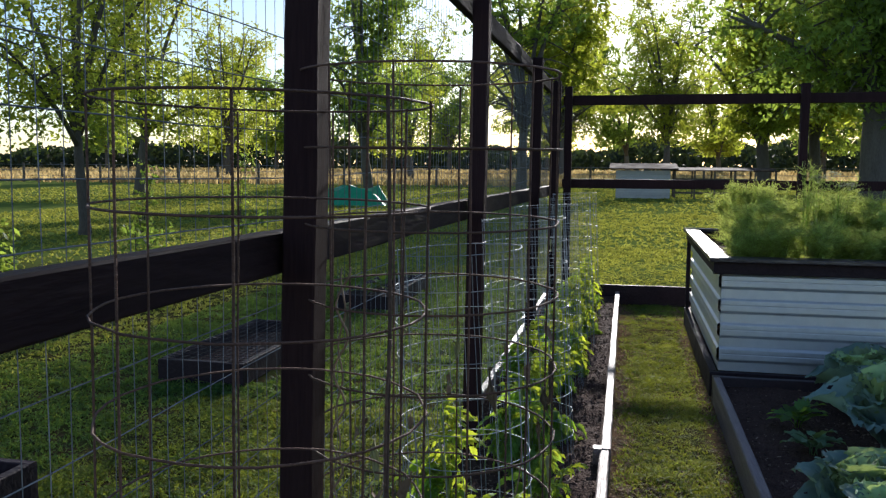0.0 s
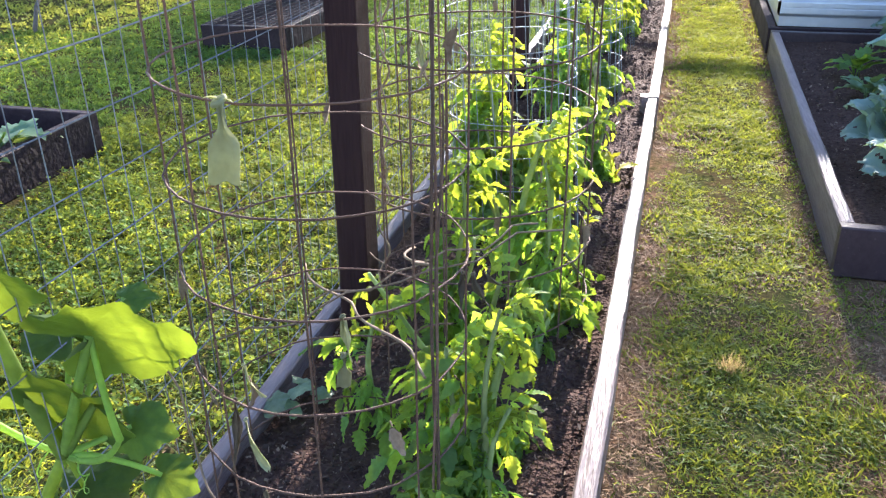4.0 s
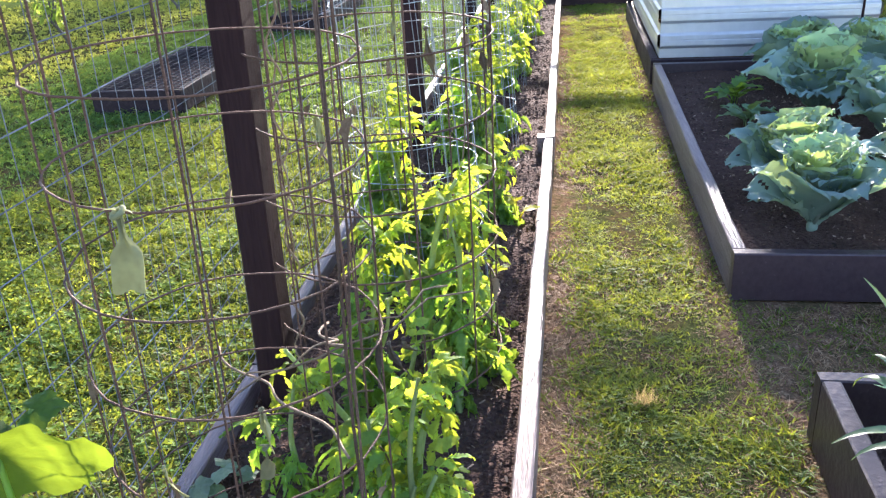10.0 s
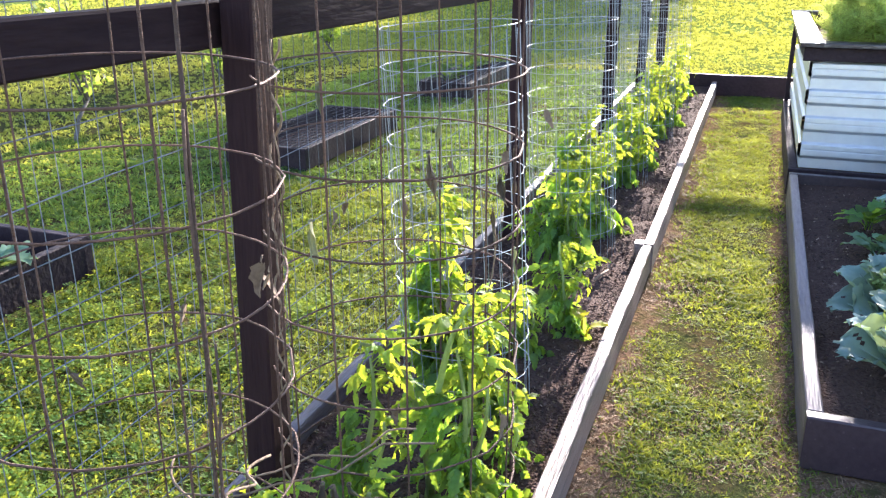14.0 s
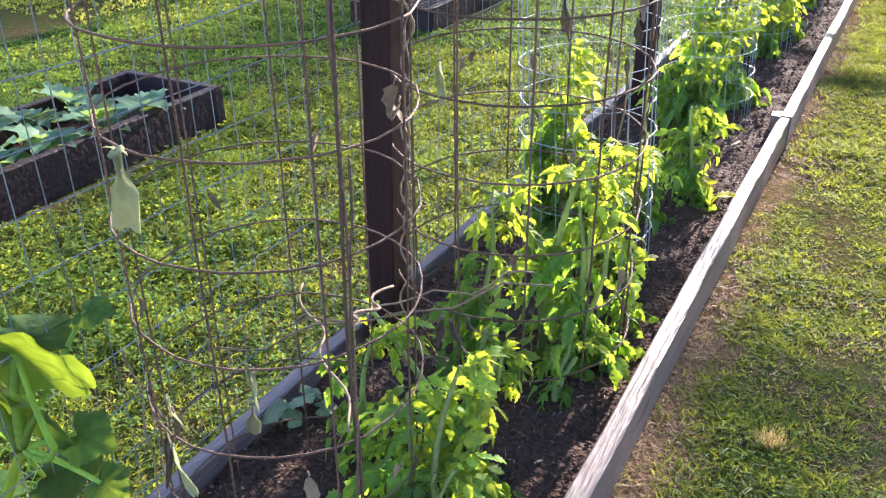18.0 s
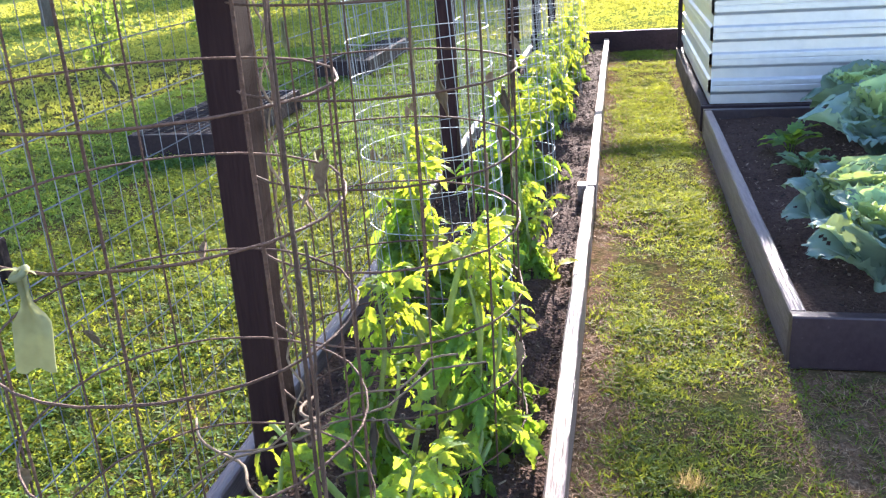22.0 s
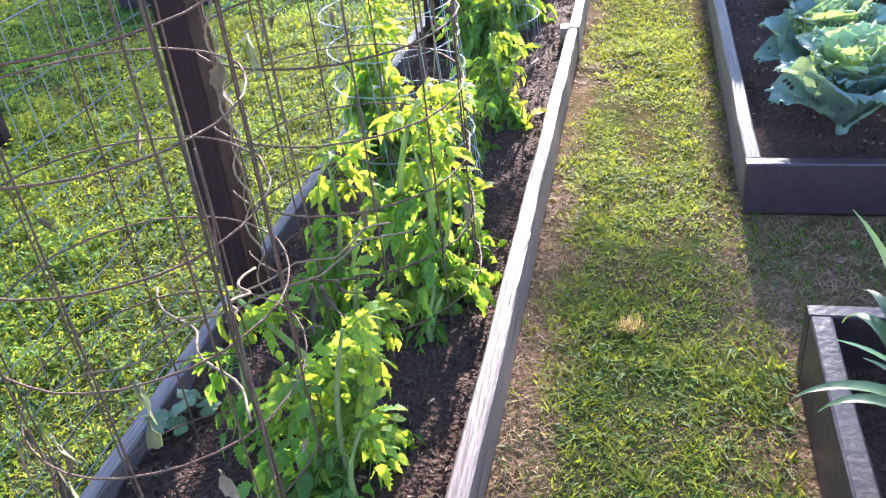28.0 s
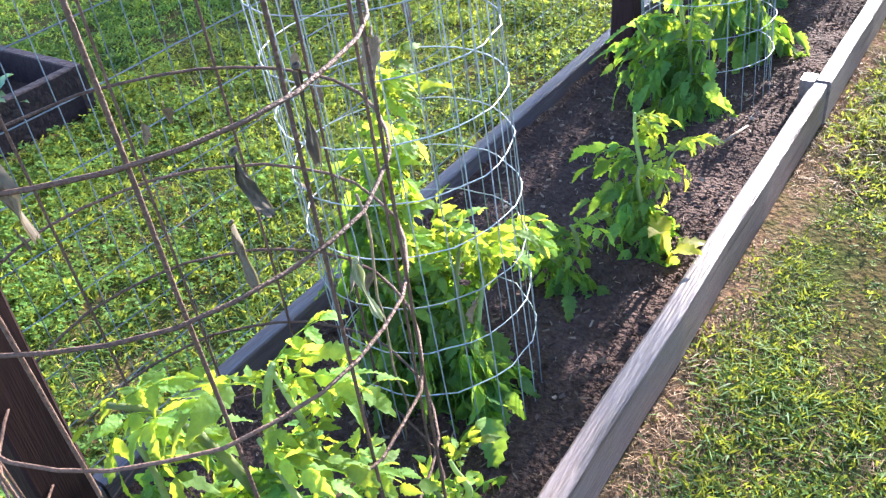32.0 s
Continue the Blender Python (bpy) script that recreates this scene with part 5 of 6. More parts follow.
def herb(x, y, h, seed, label, n=800, z=0.71, r=0.16, umbel=False):
    rng = random.Random(seed)
    ob = thing("dill_plant", label, "herb", pose(x, y, z), group="herbs in the metal bed")
    g = Geo()
    stems = []
    for s in range(7):
        a, o = rng.uniform(0, 6.28), rng.uniform(0.2, 1) * r
        p = curve_pts((0, 0, 0), (o * 0.3 * math.cos(a), o * 0.3 * math.sin(a), h * 0.6), (o * math.cos(a), o * math.sin(a), h * rng.uniform(0.7, 1.0)), 6)
        g = Geo(); g.tube(p, [0.0035 - 0.0004 * i for i in range(7)], 4, False)
        part("stem", g, M_SQSTEM, ob)
        stems.append(p)
    g = Geo()
    for i in range(n):
        p = stems[i % 7]
        k = rng.uniform(0.03, 1) * 5.99
        q = p[int(k)].lerp(p[int(k) + 1], k % 1)
        d = Vector((rng.gauss(0, 1), rng.gauss(0, 1), rng.uniform(-0.1, 1.2))).normalized()
        L = rng.uniform(0.035, 0.085)
        w = d.cross(Vector((rng.gauss(0, 1), rng.gauss(0, 1), rng.gauss(0, 1)))).normalized() * 0.0018
        for f in range(4):
            s0 = q + d * L * (0.25 * f)
            e = (d + Vector((rng.gauss(0, 0.7), rng.gauss(0, 0.7), rng.gauss(0, 0.5)))).normalized() * L * 0.45
            g.add([s0 - w, s0 + w, s0 + e], [(0, 1, 2)])
        g.add([q - w, q + w, q + d * L], [(0, 1, 2)])
    part("fronds", g, M_DILL, ob)
    if umbel:
        g = Geo()
        for i in range(90):
            a, q = rng.uniform(0, 6.28), 0.055 * rng.random() ** 0.5
            c = stems[0][6] + Vector((q * math.cos(a), q * math.sin(a), 0.02 + 0.03 * math.cos(q * 25) + rng.uniform(-0.004, 0.004)))
            w = Vector((rng.gauss(0, 1), rng.gauss(0, 1), rng.gauss(0, 0.4))).normalized() * 0.005
            u = w.cross(Vector((0, 0.3, 1))).normalized() * 0.005
            g.add([c - w, c - u, c + w, c + u], [(0, 1, 2, 3)])
            if i % 6 == 0:
                s0 = stems[0][6]
                g.add([s0 - u * 0.15, s0 + u * 0.15, c], [(0, 1, 2)])
        part("flower_head", g, M_UMBEL, ob, "pale umbel of tiny flowers")


rng = random.Random(31)
for k in range(44):
    row = k < 14                                # a row stands close behind the front board
    herb(0.76 + 0.92 * ((k * 0.618) % 1), 5.33 + 0.10 * (k % 2) if row else 5.5 + 1.75 * ((k * 0.387) % 1), rng.uniform(0.20, 0.34) if row else rng.uniform(0.30, 0.48), 600 + k, "feathery bright green herb in the metal bed" if k % 3 else "taller wispy herb going to seed in the metal bed")


for k, (x, y, h) in enumerate(((1.16, 5.75, 0.62), (1.30, 6.1, 0.66), (1.42, 5.9, 0.58), (1.30, 5.55, 0.56))):
    herb(x, y, h, 660 + k, "tall herb with a pale umbel of flowers in the metal bed", 260, r=0.10, umbel=True)


# ---- mulch and grass ----
def scatter_mulch():
    r = np.random.RandomState(3)
    n = 34000
    x = r.uniform(-0.615, -0.002, n); y = 0.75 + 7.4 * r.uniform(0, 1, n) ** 1.6
    m2 = 7000
    x[:m2] = r.uniform(0.63, 1.79, m2); y[:m2] = r.uniform(2.54, 5.0, m2)
    sz = 0.0014 + 0.0085 * r.uniform(0, 1, n) ** 3.0; wd = sz * r.uniform(0.10, 0.42, n)
    taper = r.uniform(0.1, 1.0, (n, 4))
    a = r.uniform(0, 6.28, n)
    dx, dy = np.cos(a), np.sin(a)
    z = np.array([0.018 * noise.noise(Vector((p * 5, q * 5, 4))) + 0.0108 * noise.noise(Vector((p * 19, q * 19, 4))) + 0.0054 * noise.noise(Vector((p * 55, q * 55, 4))) for p, q in zip(x, y)]) + 0.0705
    z[:m2] = 0.104 + r.uniform(0, 0.006, m2)
    t1 = r.uniform(-0.5, 0.5, n) * sz; t2 = r.uniform(-0.4, 0.4, n) * sz
    v = np.zeros((n, 8, 3))
    for i, (u, w) in enumerate(((-1, -1), (1, -1), (1, 1), (-1, 1))):
        for k, lift in ((0, 0.0), (4, 0.0018)):
            ww = w * wd * taper[:, i]
            v[:, i + k, 0] = x + dx * u * sz * (0.6 + 0.4 * taper[:, 3 - i]) - dy * ww
            v[:, i + k, 1] = y + dy * u * sz * (0.6 + 0.4 * taper[:, 3 - i]) + dx * ww
            v[:, i + k, 2] = z + u * t1 + w * t2 + lift + 0.002
    f = np.array([(4, 5, 6, 7), (0, 1, 5, 4), (1, 2, 6, 5), (2, 3, 7, 6), (3, 0, 4, 7)])
    faces = (f[None] + (np.arange(n) * 8)[:, None, None]).reshape(-1, 4)
    me = bpy.data.meshes.new("mulch")
    me.from_pydata(v.reshape(-1, 3).tolist(), [], faces.tolist())
    me.materials.append(M_MULCH_ISL)
    thing("mulch", "dark shredded bark mulch scattered on the soil of the beds", "mulch", None, me, None, kind="stuff")


def island_material(name, a, b_, c):
    m = bpy.data.materials.new(name)
    m.use_nodes = True
    nt = m.node_tree
    rnd = nt.nodes.new("ShaderNodeNewGeometry").outputs["Random Per Island"]
    ramp = nt.nodes.new("ShaderNodeValToRGB")
    ramp.color_ramp.elements[0].color, ramp.color_ramp.elements[1].color = (*a, 1), (*c, 1)
    e = ramp.color_ramp.elements.new(0.7); e.color = (*b_, 1)
    nt.links.new(rnd, ramp.inputs[0])
    nt.links.new(ramp.outputs[0], nt.nodes["Principled BSDF"].inputs["Base Color"])
    nt.nodes["Principled BSDF"].inputs["Roughness"].default_value = 0.8
    return m


M_MULCH_ISL = island_material("mulch_chips", (0.028, 0.017, 0.013), (0.095, 0.055, 0.040), (0.36, 0.26, 0.19))
M_STRAW_ISL = island_material("dead_grass", (0.17, 0.085, 0.04), (0.31, 0.18, 0.085), (0.50, 0.34, 0.19))
scatter_mulch()


def clumps(x, y):
    """Uneven growth at several sizes, about 0.4 to 1.6."""
    def n(k, a):
        u, w = x * k * math.cos(a) + y * k * math.sin(a), -x * k * math.sin(a) + y * k * math.cos(a)
        return np.sin(u + 1.7 * np.sin(w * 0.63 + a)) * np.sin(w + 1.4 * np.sin(u * 0.71 + 2 * a))
    return 1.0 + 0.28 * n(4.3, 0.4) + 0.26 * n(13.0, 1.1) + 0.22 * n(31.0, 2.0)


def blades(name, label, boxes, material, seed, hgt, wid, lie, keep):
    """Blades of grass: three-sided tapered strips, denser near the beds."""
    r = np.random.RandomState(seed)
    X, Y, S = [], [], []
    for x0, y0, x1, y1, dens, sc in boxes:
        n = int((x1 - x0) * (y1 - y0) * dens)
        nc = max(1, n // 5)
        cx, cy = r.uniform(x0, x1, nc), r.uniform(y0, y1, nc)
        i = r.randint(0, nc, n)
        X.append(cx[i] + r.normal(0, 0.010, n)); Y.append(cy[i] + r.normal(0, 0.010, n)); S.append(np.full(n, sc))
    x, y, s = np.concatenate(X), np.concatenate(Y), np.concatenate(S)
    ok = keep(x, y, r)
    x, y, s = x[ok], y[ok], s[ok]
    n = len(x)
    patch = clumps(x, y)
    h = hgt * r.uniform(0.45, 1.25, n) * patch * (0.6 + 0.4 * np.minimum(s, 6.0))
    w = wid * r.uniform(0.7, 1.3, n) * s
    a, b_ = r.uniform(0, 6.28, n), r.uniform(0, 6.28, n)
    L = h * r.uniform(lie[0], lie[1], n)
    v = np.zeros((n, 5, 3))
    px, py = -np.sin(a) * w, np.cos(a) * w
    for k, (t, ww) in enumerate(((0, 1), (0, -1), (0.55, -0.8), (0.55, 0.8), (1, 0))):
        bend = L * t ** 1.7
        v[:, k, 0] = x + np.cos(b_) * bend + px * ww
        v[:, k, 1] = y + np.sin(b_) * bend + py * ww
        v[:, k, 2] = h * (t - 0.25 * t * t) - 0.006
    base = (np.arange(n) * 5)[:, None]
    quads = (base + np.array([[0, 1, 2, 3]]))
    tris = (base + np.array([[3, 2, 4]]))
    loops = np.empty((n, 7), dtype=np.int32)
    loops[:, :4], loops[:, 4:] = quads, tris
    me = bpy.data.meshes.new(name)
    me.vertices.add(n * 5); me.loops.add(n * 7); me.polygons.add(n * 2)
    me.vertices.foreach_set("co", v.ravel())
    me.loops.foreach_set("vertex_index", loops.ravel())
    starts = np.empty((n, 2), dtype=np.int32)
    starts[:, 0] = np.arange(n) * 7; starts[:, 1] = starts[:, 0] + 4
    me.polygons.foreach_set("loop_start", starts.ravel())
    me.materials.append(material)
    me.update(calc_edges=True)
    thing(name, label, "grass", None, me, None, kind="stuff")


def on_lawn(x, y, r):
    clear = np.ones(len(x), bool)
    for x0, y0, x1, y1 in ((-0.665, -1, 0.05, 8.35), (0.58, 2.48, 1.845, 5.07), (0.58, 5.16, 1.86, 7.46), (0.62, 0.09, 1.71, 1.85), (-2.63, 0.69, -2.06, 2.96), (-2.58, 4.85, -2.01, 6.09), (-2.53, 7.41, -1.96, 8.79), (-0.67, 8.29, 0.71, 8.36)):
        clear &= ~((x > x0) & (x < x1) & (y > y0) & (y < y1))
    return clear


def thin_near_boards(x, y, r):
    p = np.ones(len(x))
    p = np.where((x > 0.03) & (x < 0.30), np.clip((x - np.where(y > 2.3, 0.065, 0.10) + 0.025 * np.sin(y * 7) + 0.015 * np.sin(y * 19)) / 0.10, 0.05, 1) ** 1.2, p)
    p = np.where((x > 0.5) & (x < 0.6) & (y > 2.3), 0.25, p)
    p = np.where((x > 0.45) & (x < 1.4) & (y > 1.84) & (y < 2.48), 0.3, p)
    p = p * np.clip((clumps(x + 3.7, y + 1.9) - 0.5) * 1.8, 0.18, 1.0)
    return on_lawn(x, y, r) & (r.uniform(0, 1, len(x)) < p)


blades("grass", "short sunlit lawn grass with clumps and thin patches", ((0.04, 0.8, 0.62, 3.2, 44000, 0.92), (0.04, 3.2, 0.62, 9.0, 21000, 1.05), (0.55, 1.7, 2.6, 2.45, 24000, 0.8), (-2.3, 0.8, -0.7, 4.5, 21000, 1.12),
       (1.9, 4.6, 4.5, 9.5, 3200, 2.0), (0.04, -1.5, 0.62, 0.8, 12000, 1.1), (1.75, -1.5, 4.5, 4.6, 1100, 2.0)), M_GRASS, 1, 0.024, 0.0024, (0.3, 2.2), thin_near_boards)
# these blades carry the tree shade of the left lawn in their colour
blades("lawn_grass", "lawn grass in a shade-toned green round the low beds beyond the fence", ((-4.2, 1.0, -2.3, 5.0, 10000, 1.4), (-3.6, 4.5, -0.7, 9.5, 8500, 1.6), (-4.2, -1.5, -0.7, 0.9, 1800, 1.9)), M_SHADELAWN, 11, 0.024, 0.0024, (0.3, 2.2), thin_near_boards)
blades("far_grass", "longer sunlit grass over the lawn beyond the beds", ((-6.5, 4, -3.6, 12, 2200, 2.4), (-5.5, 9.5, 4.5, 14, 1900, 2.4), (-16, 12, 9, 24, 420, 5.0), (-30, 24, 16, 49, 80, 10.0), (-16, 1, -6.5, 12, 240, 4.5), (4.5, -1.5, 11, 12, 120, 5.0)), M_FARGRASS, 6, 0.019, 0.0024, (0.2, 1.4), on_lawn)


def clover(boxes):
    """Low broad-leaved weeds in patches: stalks with three round leaflets."""
    r = np.random.RandomState(17)
    X, Y = [], []
    for x0, y0, x1, y1, dens in boxes:
        n = int((x1 - x0) * (y1 - y0) * dens)
        X.append(r.uniform(x0, x1, n)); Y.append(r.uniform(y0, y1, n))
    x, y = np.concatenate(X), np.concatenate(Y)
    ok = on_lawn(x, y, r) & (clumps(x * 0.8 + 1.3, y * 0.8 + 4.1) > r.uniform(0.75, 1.35, len(x)))
    x, y = x[ok], y[ok]
    n = len(x)
    h = 0.012 + 0.026 * r.uniform(0, 1, n) * np.minimum(1.4, clumps(x, y))
    turn, tx, ty = r.uniform(0, 6.28, n), r.normal(0, 0.35, n), r.normal(0, 0.35, n)
    size = np.where(x > 0, 0.6, 1.0) * r.uniform(0.0042, 0.0085, n)
    v = np.zeros((n, 3, 5, 3))
    for k in range(3):
        a = turn + 2.09 * k
        for i, (u, w) in enumerate(((0, 0), (0.7, -0.55), (1.25, -0.35), (1.25, 0.35), (0.7, 0.55))):
            px, py = (u * np.cos(a) - w * np.sin(a)) * size, (u * np.sin(a) + w * np.cos(a)) * size
            v[:, k, i, 0], v[:, k, i, 1] = x + px, y + py
            v[:, k, i, 2] = h + px * tx + py * ty + 0.25 * u * size
    me = bpy.data.meshes.new("clover")
    me.from_pydata(v.reshape(-1, 3).tolist(), [], np.arange(n * 15).reshape(-1, 5).tolist())
    me.materials.append(M_CLOVER)
    thing("clover", "low clover and broad-leaved weeds in patches through the lawn", "clover", None, me, None, kind="stuff")


clover(((-2.2, 0.9, -0.67, 4.4, 7600), (-4.0, 2.0, -2.2, 6.0, 2200), (0.18, 1.2, 0.60, 4.5, 1500)))
M_HAY = leafy("hay_stalk", (0.42, 0.30, 0.12), (0.34, 0.24, 0.10), (0.85, 0.64, 0.27), 0.5, 0.7, 0.3, island=True, bump=0)
blades("hay", "tall dry hay in the field beyond the lawn", ((-60, 50, 30, 75, 9, 26.0), (-110, 75, 60, 160, 2.2, 60.0)), M_HAY, 5, 0.22, 0.0019, (0.1, 0.6), on_lawn)


def dry_spots(x, y, r):
    p = np.clip((1.25 - clumps(x + 3.7, y + 1.9)) * 1.3, 0.08, 0.9)
    p = np.where((x > 0.03) & (x < 0.19), 1.0, p)
    p = np.where((x > 0.45) & (x < 1.4) & (y > 1.6) & (y < 2.49), 0.8, p)
    p = np.where((x > 0.5) & (x < 0.6), 0.6, p)
    return on_lawn(x, y, r) & (r.uniform(0, 1, len(x)) < p)


blades("dead_grass", "dry brown grass trimmed along the bed boards", ((0.04, 0.8, 0.62, 3.4, 42000, 0.7), (0.04, 3.4, 0.62, 8.3, 14000, 0.9), (0.55, 1.7, 2.0, 2.45, 20000, 0.8), (-2.2, 0.9, -0.7, 4.5, 9000, 0.8)), M_STRAW_ISL, 2, 0.016, 0.0014, (0.8, 3.0), dry_spots)
rng = random.Random(12)
g = Geo()
for i in range(240):
    a, t = rng.uniform(0, 6.28), rng.uniform(0.2, 1.1)
    b0 = Vector((rng.gauss(0, 0.012), rng.gauss(0, 0.012), -0.005))
    tip = b0 + Vector((math.cos(a) * math.sin(t), math.sin(a) * math.sin(t), math.cos(t))) * rng.uniform(0.028, 0.05)
    w = Vector((-math.sin(a), math.cos(a), 0)) * 0.0008
    g.add([b0 - w, b0 + w, tip], [(0, 1, 2)])
thing("dry_tuft", "small straw-coloured tuft in the lawn path", "grass tuft", pose(0.299, 1.955, 0.0), g, M_HAY)


# ---- trees and far things ----
def tree(name, x, y, h, trunk_r, crown_r, crown_z, n_leaf, leaf, seed, label, material, group="", fork=4, bottom=0.16):
    rng = random.Random(seed)
    ob = thing(name, label, "tree", pose(x, y, 0), group=group)
    g = Geo()
    zt = crown_z * 0.75
    top = Vector((rng.uniform(-0.3, 0.3), rng.uniform(-0.3, 0.3), zt))
    g.tube([(0, 0, -0.2), (0.02, 0, 0.1 * zt), (top.x * 0.5, top.y * 0.4, 0.55 * zt), top], [trunk_r * 1.5, trunk_r, trunk_r * 0.85, trunk_r * 0.7], 9)
    part("trunk", g, M_BARK, ob, smooth=True)
    tips = []
    for i in range(fork):
        a = 6.28 * i / fork + rng.uniform(-0.5, 0.5)
        low = i % 3 == 2                        # every third limb spreads low and wide
        out = crown_r * (rng.uniform(0.7, 1.0) if low else rng.uniform(0.3, 0.75))
        end = Vector((out * math.cos(a), out * math.sin(a), h * (rng.uniform(0.38, 0.55) if low else rng.uniform(0.75, 1.0))))
        start = top * rng.uniform(0.7, 1.0)
        lim = curve_pts(start, (start.x + (end.x - start.x) * 0.35, start.y + (end.y - start.y) * 0.35, start.z + (end.z - start.z) * 0.65), end, 6)
        g = Geo(); g.tube(lim, [trunk_r * (0.55 - 0.075 * k) for k in range(7)], 6)
        for k in range(11):
            j = rng.randrange(1, 7)
            p = lim[j]
            b2 = rng.uniform(0, 6.28)
            L = crown_r * rng.uniform(0.25, 0.5)
            e2 = p + Vector((L * math.cos(b2), L * math.sin(b2), L * rng.uniform(-0.8, 0.7)))
            e2.z = max(e2.z, 0.2 * h)
            tw = curve_pts(p, p.lerp(e2, 0.5) + Vector((0, 0, 0.15 * L)), e2, 5)
            g.tube(tw, [trunk_r * 0.18 * (1 - 0.17 * q) for q in range(6)], 4, False)
            tips += tw[2:]
        tips += lim[3:]
        part("limb", g, M_BARK, ob, smooth=True)
    r = np.random.RandomState(seed)
    T_ = np.array([tuple(t) for t in tips])
    T_ = T_[r.permutation(len(T_))[:max(8, int(len(T_) * 0.75))]]
    idx = r.randint(0, len(T_), n_leaf)
    # leaves stand in small sprays round the twigs
    spray = r.normal(0, 1, (len(T_) * 4, 3)) * crown_r * np.array([0.10, 0.10, 0.08])
    c = T_[idx] + spray[(idx * 4 + r.randint(0, 4, n_leaf)) % len(spray)] + r.normal(0, 1, (n_leaf, 3)) * crown_r * 0.035
    c = c[c[:, 2] > bottom * h]
    n_leaf = len(c)
    leaf = leaf * 0.66
    d = r.normal(0, 1, (n_leaf, 3)); d /= np.linalg.norm(d, axis=1)[:, None]
    e = np.cross(d, r.normal(0, 1, (n_leaf, 3))); e /= np.linalg.norm(e, axis=1)[:, None]
    s = leaf * r.uniform(0.6, 1.3, n_leaf)[:, None]
    v = np.stack([c - d * s, c + e * s * 0.45, c + d * s, c - e * s * 0.45], 1).reshape(-1, 3)
    me = bpy.data.meshes.new("crown")
    me.from_pydata(v.tolist(), [], np.arange(n_leaf * 4).reshape(-1, 4).tolist())
    me.materials.append(material)
    part("crown", me, material, ob)
    return ob


YT, DT = "sunlit tree with thin yellow-green spring foliage", "tall shade tree with dense green foliage"
G_TREES = "trees round the garden"
BROAD = "broad tree with sunlit yellow-green leaves"
tree("tree", -9.7, 13.9, 7.4, 0.10, 3.4, 3.0, 15000, 0.09, 1, YT, M_TREELEAF, G_TREES, 10)
tree("tree", -20.0, 32.0, 10.5, 0.22, 4.4, 4.0, 13000, 0.14, 2, YT, M_TREELEAF, G_TREES, 9)
tree("tree", -15.5, 60.0, 11.5, 0.24, 4.6, 4.0, 9000, 0.17, 3, YT, M_TREELEAF, G_TREES, 8)
tree("tree", -9.6, 31.0, 11.0, 0.20, 3.3, 3.4, 17000, 0.15, 4, DT, M_TREELEAF2, G_TREES, 10)
tree("tree", -4.0, 33.0, 9.6, 0.22, 3.0, 4.2, 8000, 0.19, 5, DT, M_TREELEAF2, G_TREES, 12, 0.62)
tree("tree", -3.3, 40.0, 9.4, 0.18, 3.7, 3.6, 20000, 0.19, 25, YT, M_TREELEAF, G_TREES, 10, 0.42)
tree("tree", -7.5, 98.0, 21.0, 0.45, 7.0, 7.0, 15000, 0.30, 6, YT, M_TREELEAF, G_TREES, 9)
big_tree = tree("tree", 6.2, 23.5, 11.5, 0.36, 4.2, 4.2, 24000, 0.15, 7, DT, M_TREELEAF2, G_TREES, 11)
tree("tree", 6.8, 45.0, 15.0, 0.36, 4.2, 3.8, 22000, 0.20, 8, BROAD, M_TREELEAF, G_TREES, 9)
tree("tree", 9.6, 47.0, 15.5, 0.34, 4.6, 4.2, 22000, 0.21, 13, BROAD, M_TREELEAF, G_TREES, 9)
tree("tree", 11.5, 36.0, 12.0, 0.40, 4.6, 4.0, 20000, 0.16, 9, DT, M_TREELEAF2, G_TREES, 9)
tree("tree", 4.5, 104.0, 21.0, 0.45, 7.5, 6.0, 16000, 0.30, 10, YT, M_TREELEAF, G_TREES, 9)
tree("tree", -33.0, 66.0, 13.0, 0.3, 5.0, 4.5, 8000, 0.22, 11, YT, M_TREELEAF, G_TREES, 8)
tree("tree", 17.0, 43.0, 13.0, 0.4, 5.6, 4.6, 16000, 0.2, 12, DT, M_TREELEAF2, G_TREES, 9)
for k, (x, y) in enumerate(((-88, 130), (-70, 138), (-55, 126), (-41, 140), (-27, 128), (-13, 140), (0, 126), (14, 138), (27, 128), (41, 140), (54, 126))):
    tree("tree", x, y, 19.0 + 3 * math.sin(k * 2.3), 0.4, 9.0, 4.5, 8000, 0.52, 60 + k, "distant tree in thin yellow-green leaf at the field edge" if k % 2 else "distant dark green tree at the field edge", M_TREELEAF if k % 2 else M_TREELEAF2, "trees along the field edge", 6)
for k, (x, y, h) in enumerate(((-4.05, 4.95, 1.2), (-4.13, 9.15, 0.8), (-4.13, 6.97, 0.75), (-6.5, 11.0, 1.5), (-7.4, 7.0, 2.2), (-7.5, 16.0, 1.8))):
    tree("sapling", x, y, h, 0.016, 0.30, 0.35, 420, 0.05, 40 + k, "young sapling with sparse leaves on the lawn", M_TREELEAF2, "saplings on the lawn", 4)


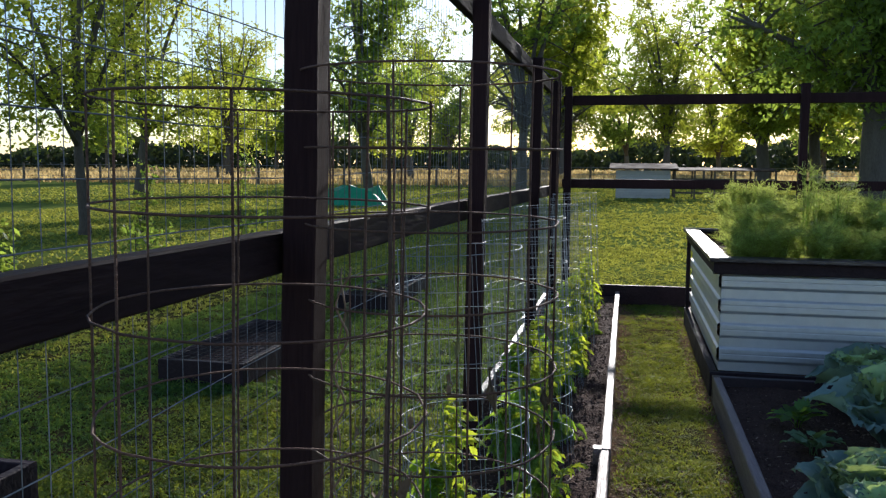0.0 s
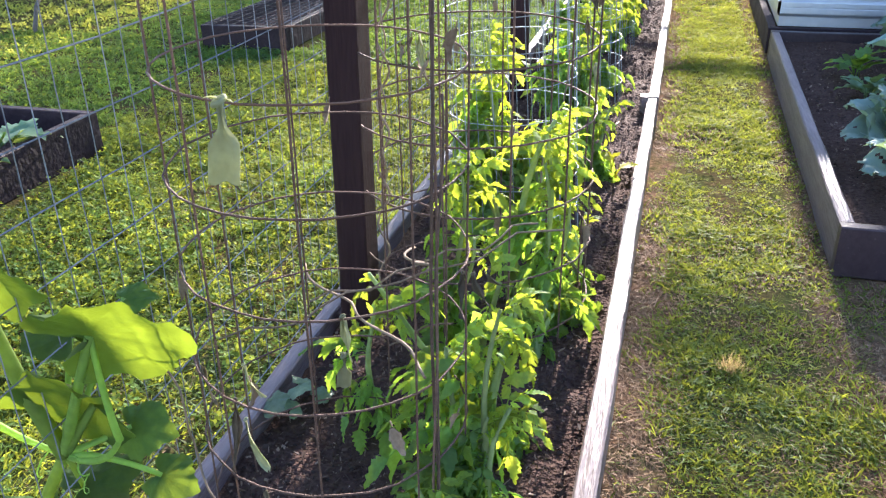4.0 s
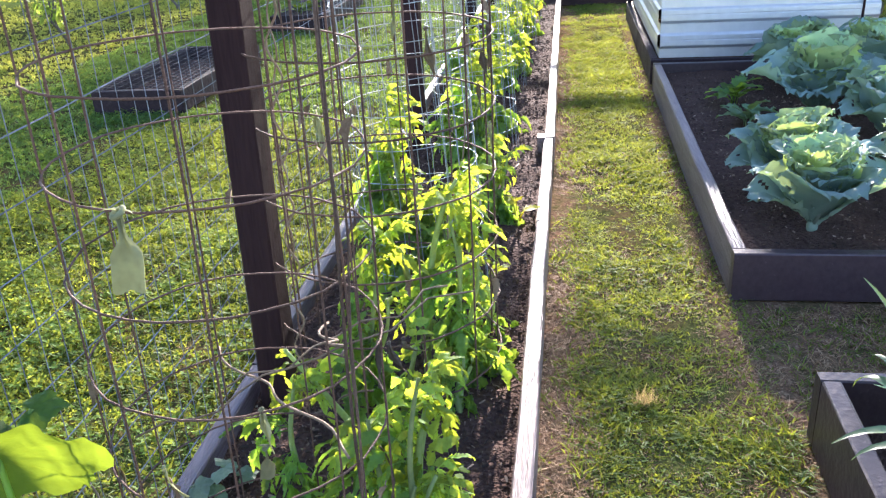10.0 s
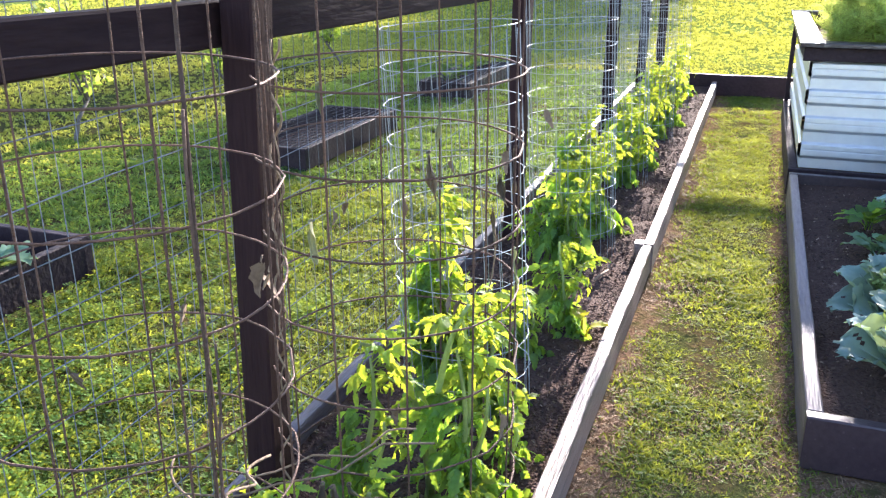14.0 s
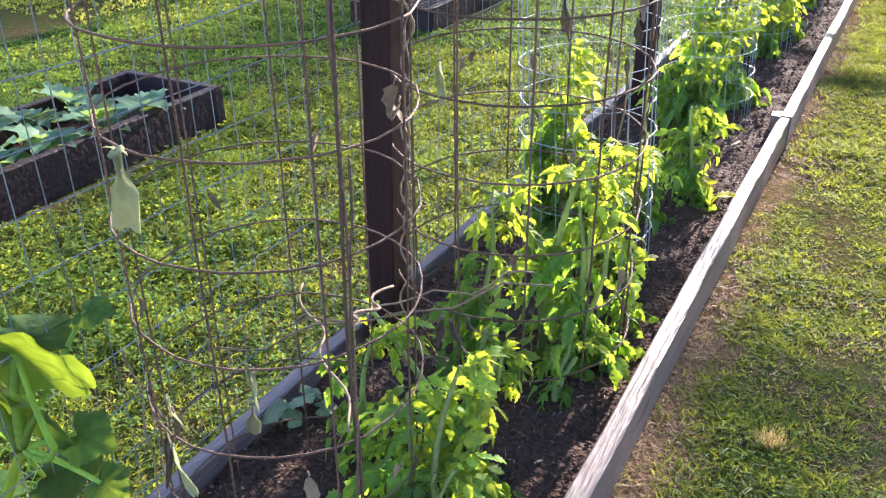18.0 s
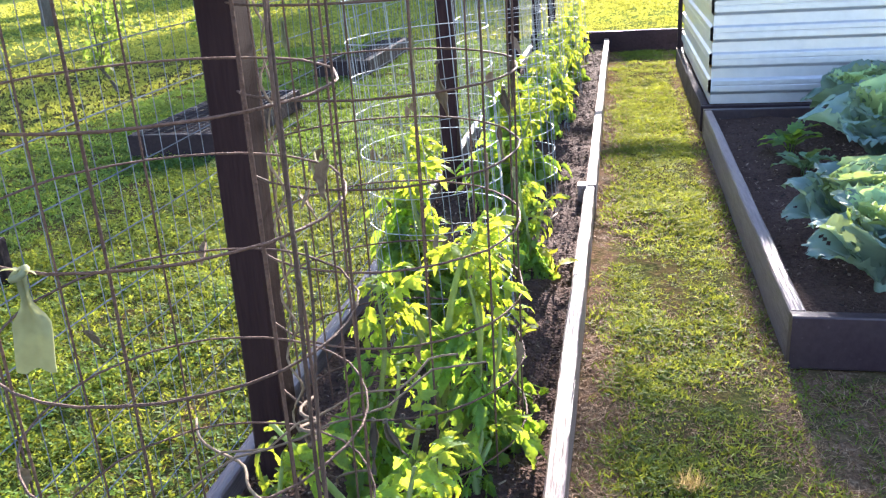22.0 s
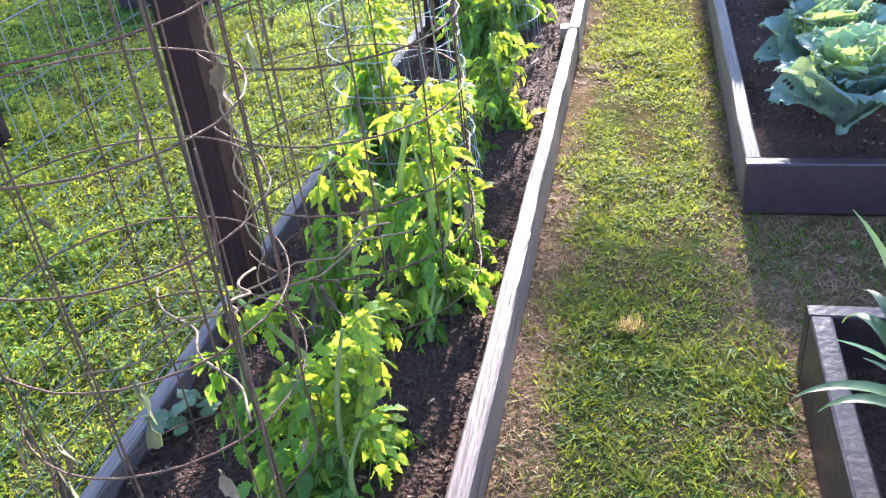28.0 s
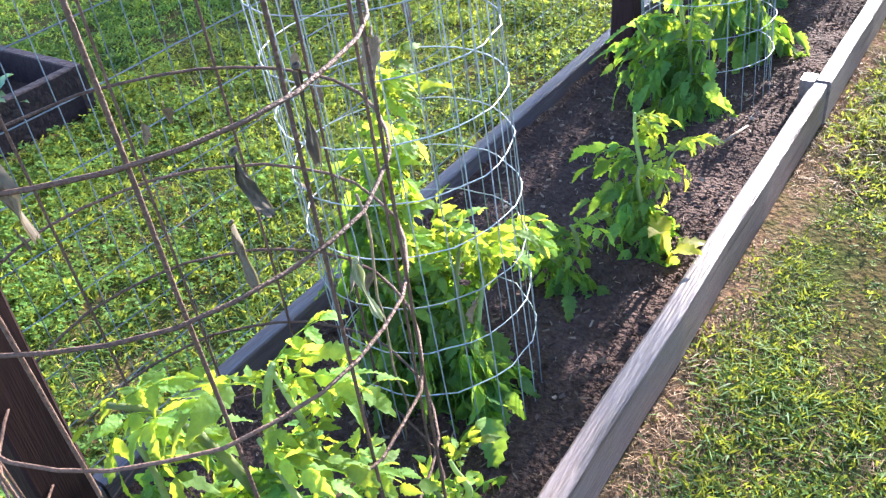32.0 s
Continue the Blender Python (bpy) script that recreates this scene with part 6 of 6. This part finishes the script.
def shade_bough(ob, start, end, seed, n_leaf, material):
    """An added level bough, out of view, that reaches out from a tree to shade the near path, with flat sprays of
    leaves along its outer half.
    """
    o = ob.matrix_basis.translation
    a, b_ = Vector(start) - o, Vector(end) - o
    pts = curve_pts(a, a.lerp(b_, 0.5) + Vector((0, 0, 0.9)), b_, 12)
    g = Geo(); g.tube(pts, [0.13 - 0.009 * i for i in range(13)], 7)
    part("limb", g, M_BARK, ob, smooth=True)
    r = np.random.RandomState(seed)
    along = r.uniform(-0.03, 0.32, n_leaf)
    c = np.array([b_ + (a - b_) * q for q in along])
    c[:, 2] = b_.z + r.normal(0, 0.035, n_leaf)
    c[:, 1] += r.uniform(-0.60, 0.46, n_leaf) - (a.y - b_.y) * along * 0.95
    d = r.normal(0, 1, (n_leaf, 3)); d /= np.linalg.norm(d, axis=1)[:, None]
    e = np.cross(d, r.normal(0, 1, (n_leaf, 3))); e /= np.linalg.norm(e, axis=1)[:, None]
    w = 0.055 * r.uniform(0.6, 1.3, n_leaf)[:, None]
    v = np.stack([c - d * w, c + e * w * 0.5, c + d * w, c - e * w * 0.5], 1).reshape(-1, 3)
    me = bpy.data.meshes.new("foliage")
    me.from_pydata(v.tolist(), [], np.arange(n_leaf * 4).reshape(-1, 4).tolist())
    me.materials.append(material)
    part("foliage", me, material, ob)


# unseen limb, added so that shade falls across the near path
shade_bough(big_tree, (6.0, 23.3, 5.2), (0.30, 17.0, 4.88), 5, 680, M_TREELEAF2)


def far_woods():
    r = np.random.RandomState(8)
    n = 45000
    ang = r.uniform(-1.1, 0.9, n)
    dist = r.uniform(170, 230, n)
    ridge = 5.5 + 1.4 * np.sin(ang * 11) + 1.1 * np.sin(ang * 31 + 1) + 0.7 * np.sin(ang * 73)
    c = np.stack([np.sin(ang) * dist, np.cos(ang) * dist, ridge * r.uniform(0, 1, n) ** 0.8], 1)
    d = r.normal(0, 1, (n, 3)); d /= np.linalg.norm(d, axis=1)[:, None]
    e = np.cross(d, r.normal(0, 1, (n, 3))); e /= np.linalg.norm(e, axis=1)[:, None]
    s = r.uniform(0.35, 0.9, n)[:, None]
    v = np.stack([c - d * s, c + e * s * 0.7, c + d * s, c - e * s * 0.7], 1).reshape(-1, 3)
    me = bpy.data.meshes.new("far_woods")
    me.from_pydata(v.tolist(), [], np.arange(n * 4).reshape(-1, 4).tolist())
    me.materials.append(M_WOODS)
    thing("far_woods", "dark line of distant woods beyond the hayfield", "woods", None, me, None, kind="stuff")


far_woods()


def shed():
    ob = thing("shed", "low pale sheet-metal shed with a dark lean-to roof", "shed", pose(-0.38, 35.3, 0) @ Matrix.Scale(0.78, 4))
    part("wall", corrugated(2.75, 1.45), M_SHED, ob, "pale sheet wall", pose(0, 0, 0.0))
    part("wall", corrugated(2.2, 1.45, False), M_SHED, ob, "pale sheet wall", pose(0, 0, 0.0))
    part("wall", corrugated(2.2, 1.45, False), M_SHED, ob, "pale sheet wall", pose(2.75, 2.2, 0.0, 0, 0, 180))
    part("roof", plank(3.5, 2.6, 0.06, 0, 130), M_ROOF, ob, "dark rusty roof", pose(-0.35, -0.25, 1.50, 6, 0, 0))
    pen = thing("animal_pen", "open timber pen with a rusty roof beside the shed", "animal pen", pose(1.9, 35.8, 0) @ Matrix.Scale(0.78, 4))
    part("roof", plank(5.2, 2.0, 0.06, 0, 131), M_ROOF, pen, "rusty sheet roof", pose(0, 0, 1.42, 4, 0, 0))
    for i in range(6):
        part("post", plank(0.09, 0.09, 1.42, 2, 132), M_BARK, pen, "", pose(0.05 + 1.0 * i, 0.05, 0))
        part("back_post", plank(0.09, 0.09, 1.54, 2, 132), M_BARK, pen, "", pose(0.05 + 1.0 * i, 1.85, 0))
    for z in (0.25, 0.6, 0.95):
        part("rail", plank(5.1, 0.04, 0.1, 0, 133), M_BARK, pen, "", pose(0.0, 0.0, z))


shed()
g = Geo()
for i in range(7):
    for j in range(5):
        x, y = 2.4 * i / 6 - 1.2, 1.2 * j / 4 - 0.6
        g.v.append((x + 0.06 * math.sin(3 * j), y, 0.0 if i in (0, 6) or j in (0, 4) else 0.55 + 0.12 * math.sin(2.1 * i + j)))
for i in range(6):
    for j in range(4):
        a = i * 5 + j
        g.f.append((a, a + 5, a + 6, a + 1))
thing("tarp", "crumpled bright green tarpaulin over a heap on the lawn", "tarpaulin", pose(-8.7, 26.3, 0), g, M_TARP)


def field_fence():
    ob = thing("field_fence", "post and wire fence between the lawn and the hayfield", "fence", pose(0, 0, 0))
    post = plank(0.12, 0.12, 1.35, 2, 140).mesh("post", M_BARK)
    for i in range(36):
        part("post", post, M_BARK, ob, "", pose(-62 + 3.0 * i, 49 + 2.0 * math.sin(i * 0.2), 0))
    for k in range(3):
        g = Geo()
        g.tube([(-62 + 3.0 * i, 49 + 2.0 * math.sin(i * 0.2), 0.45 + 0.38 * k) for i in range(36)], 0.012, 4, False)
        part("wire", g, M_FENCE, ob)


field_fence()
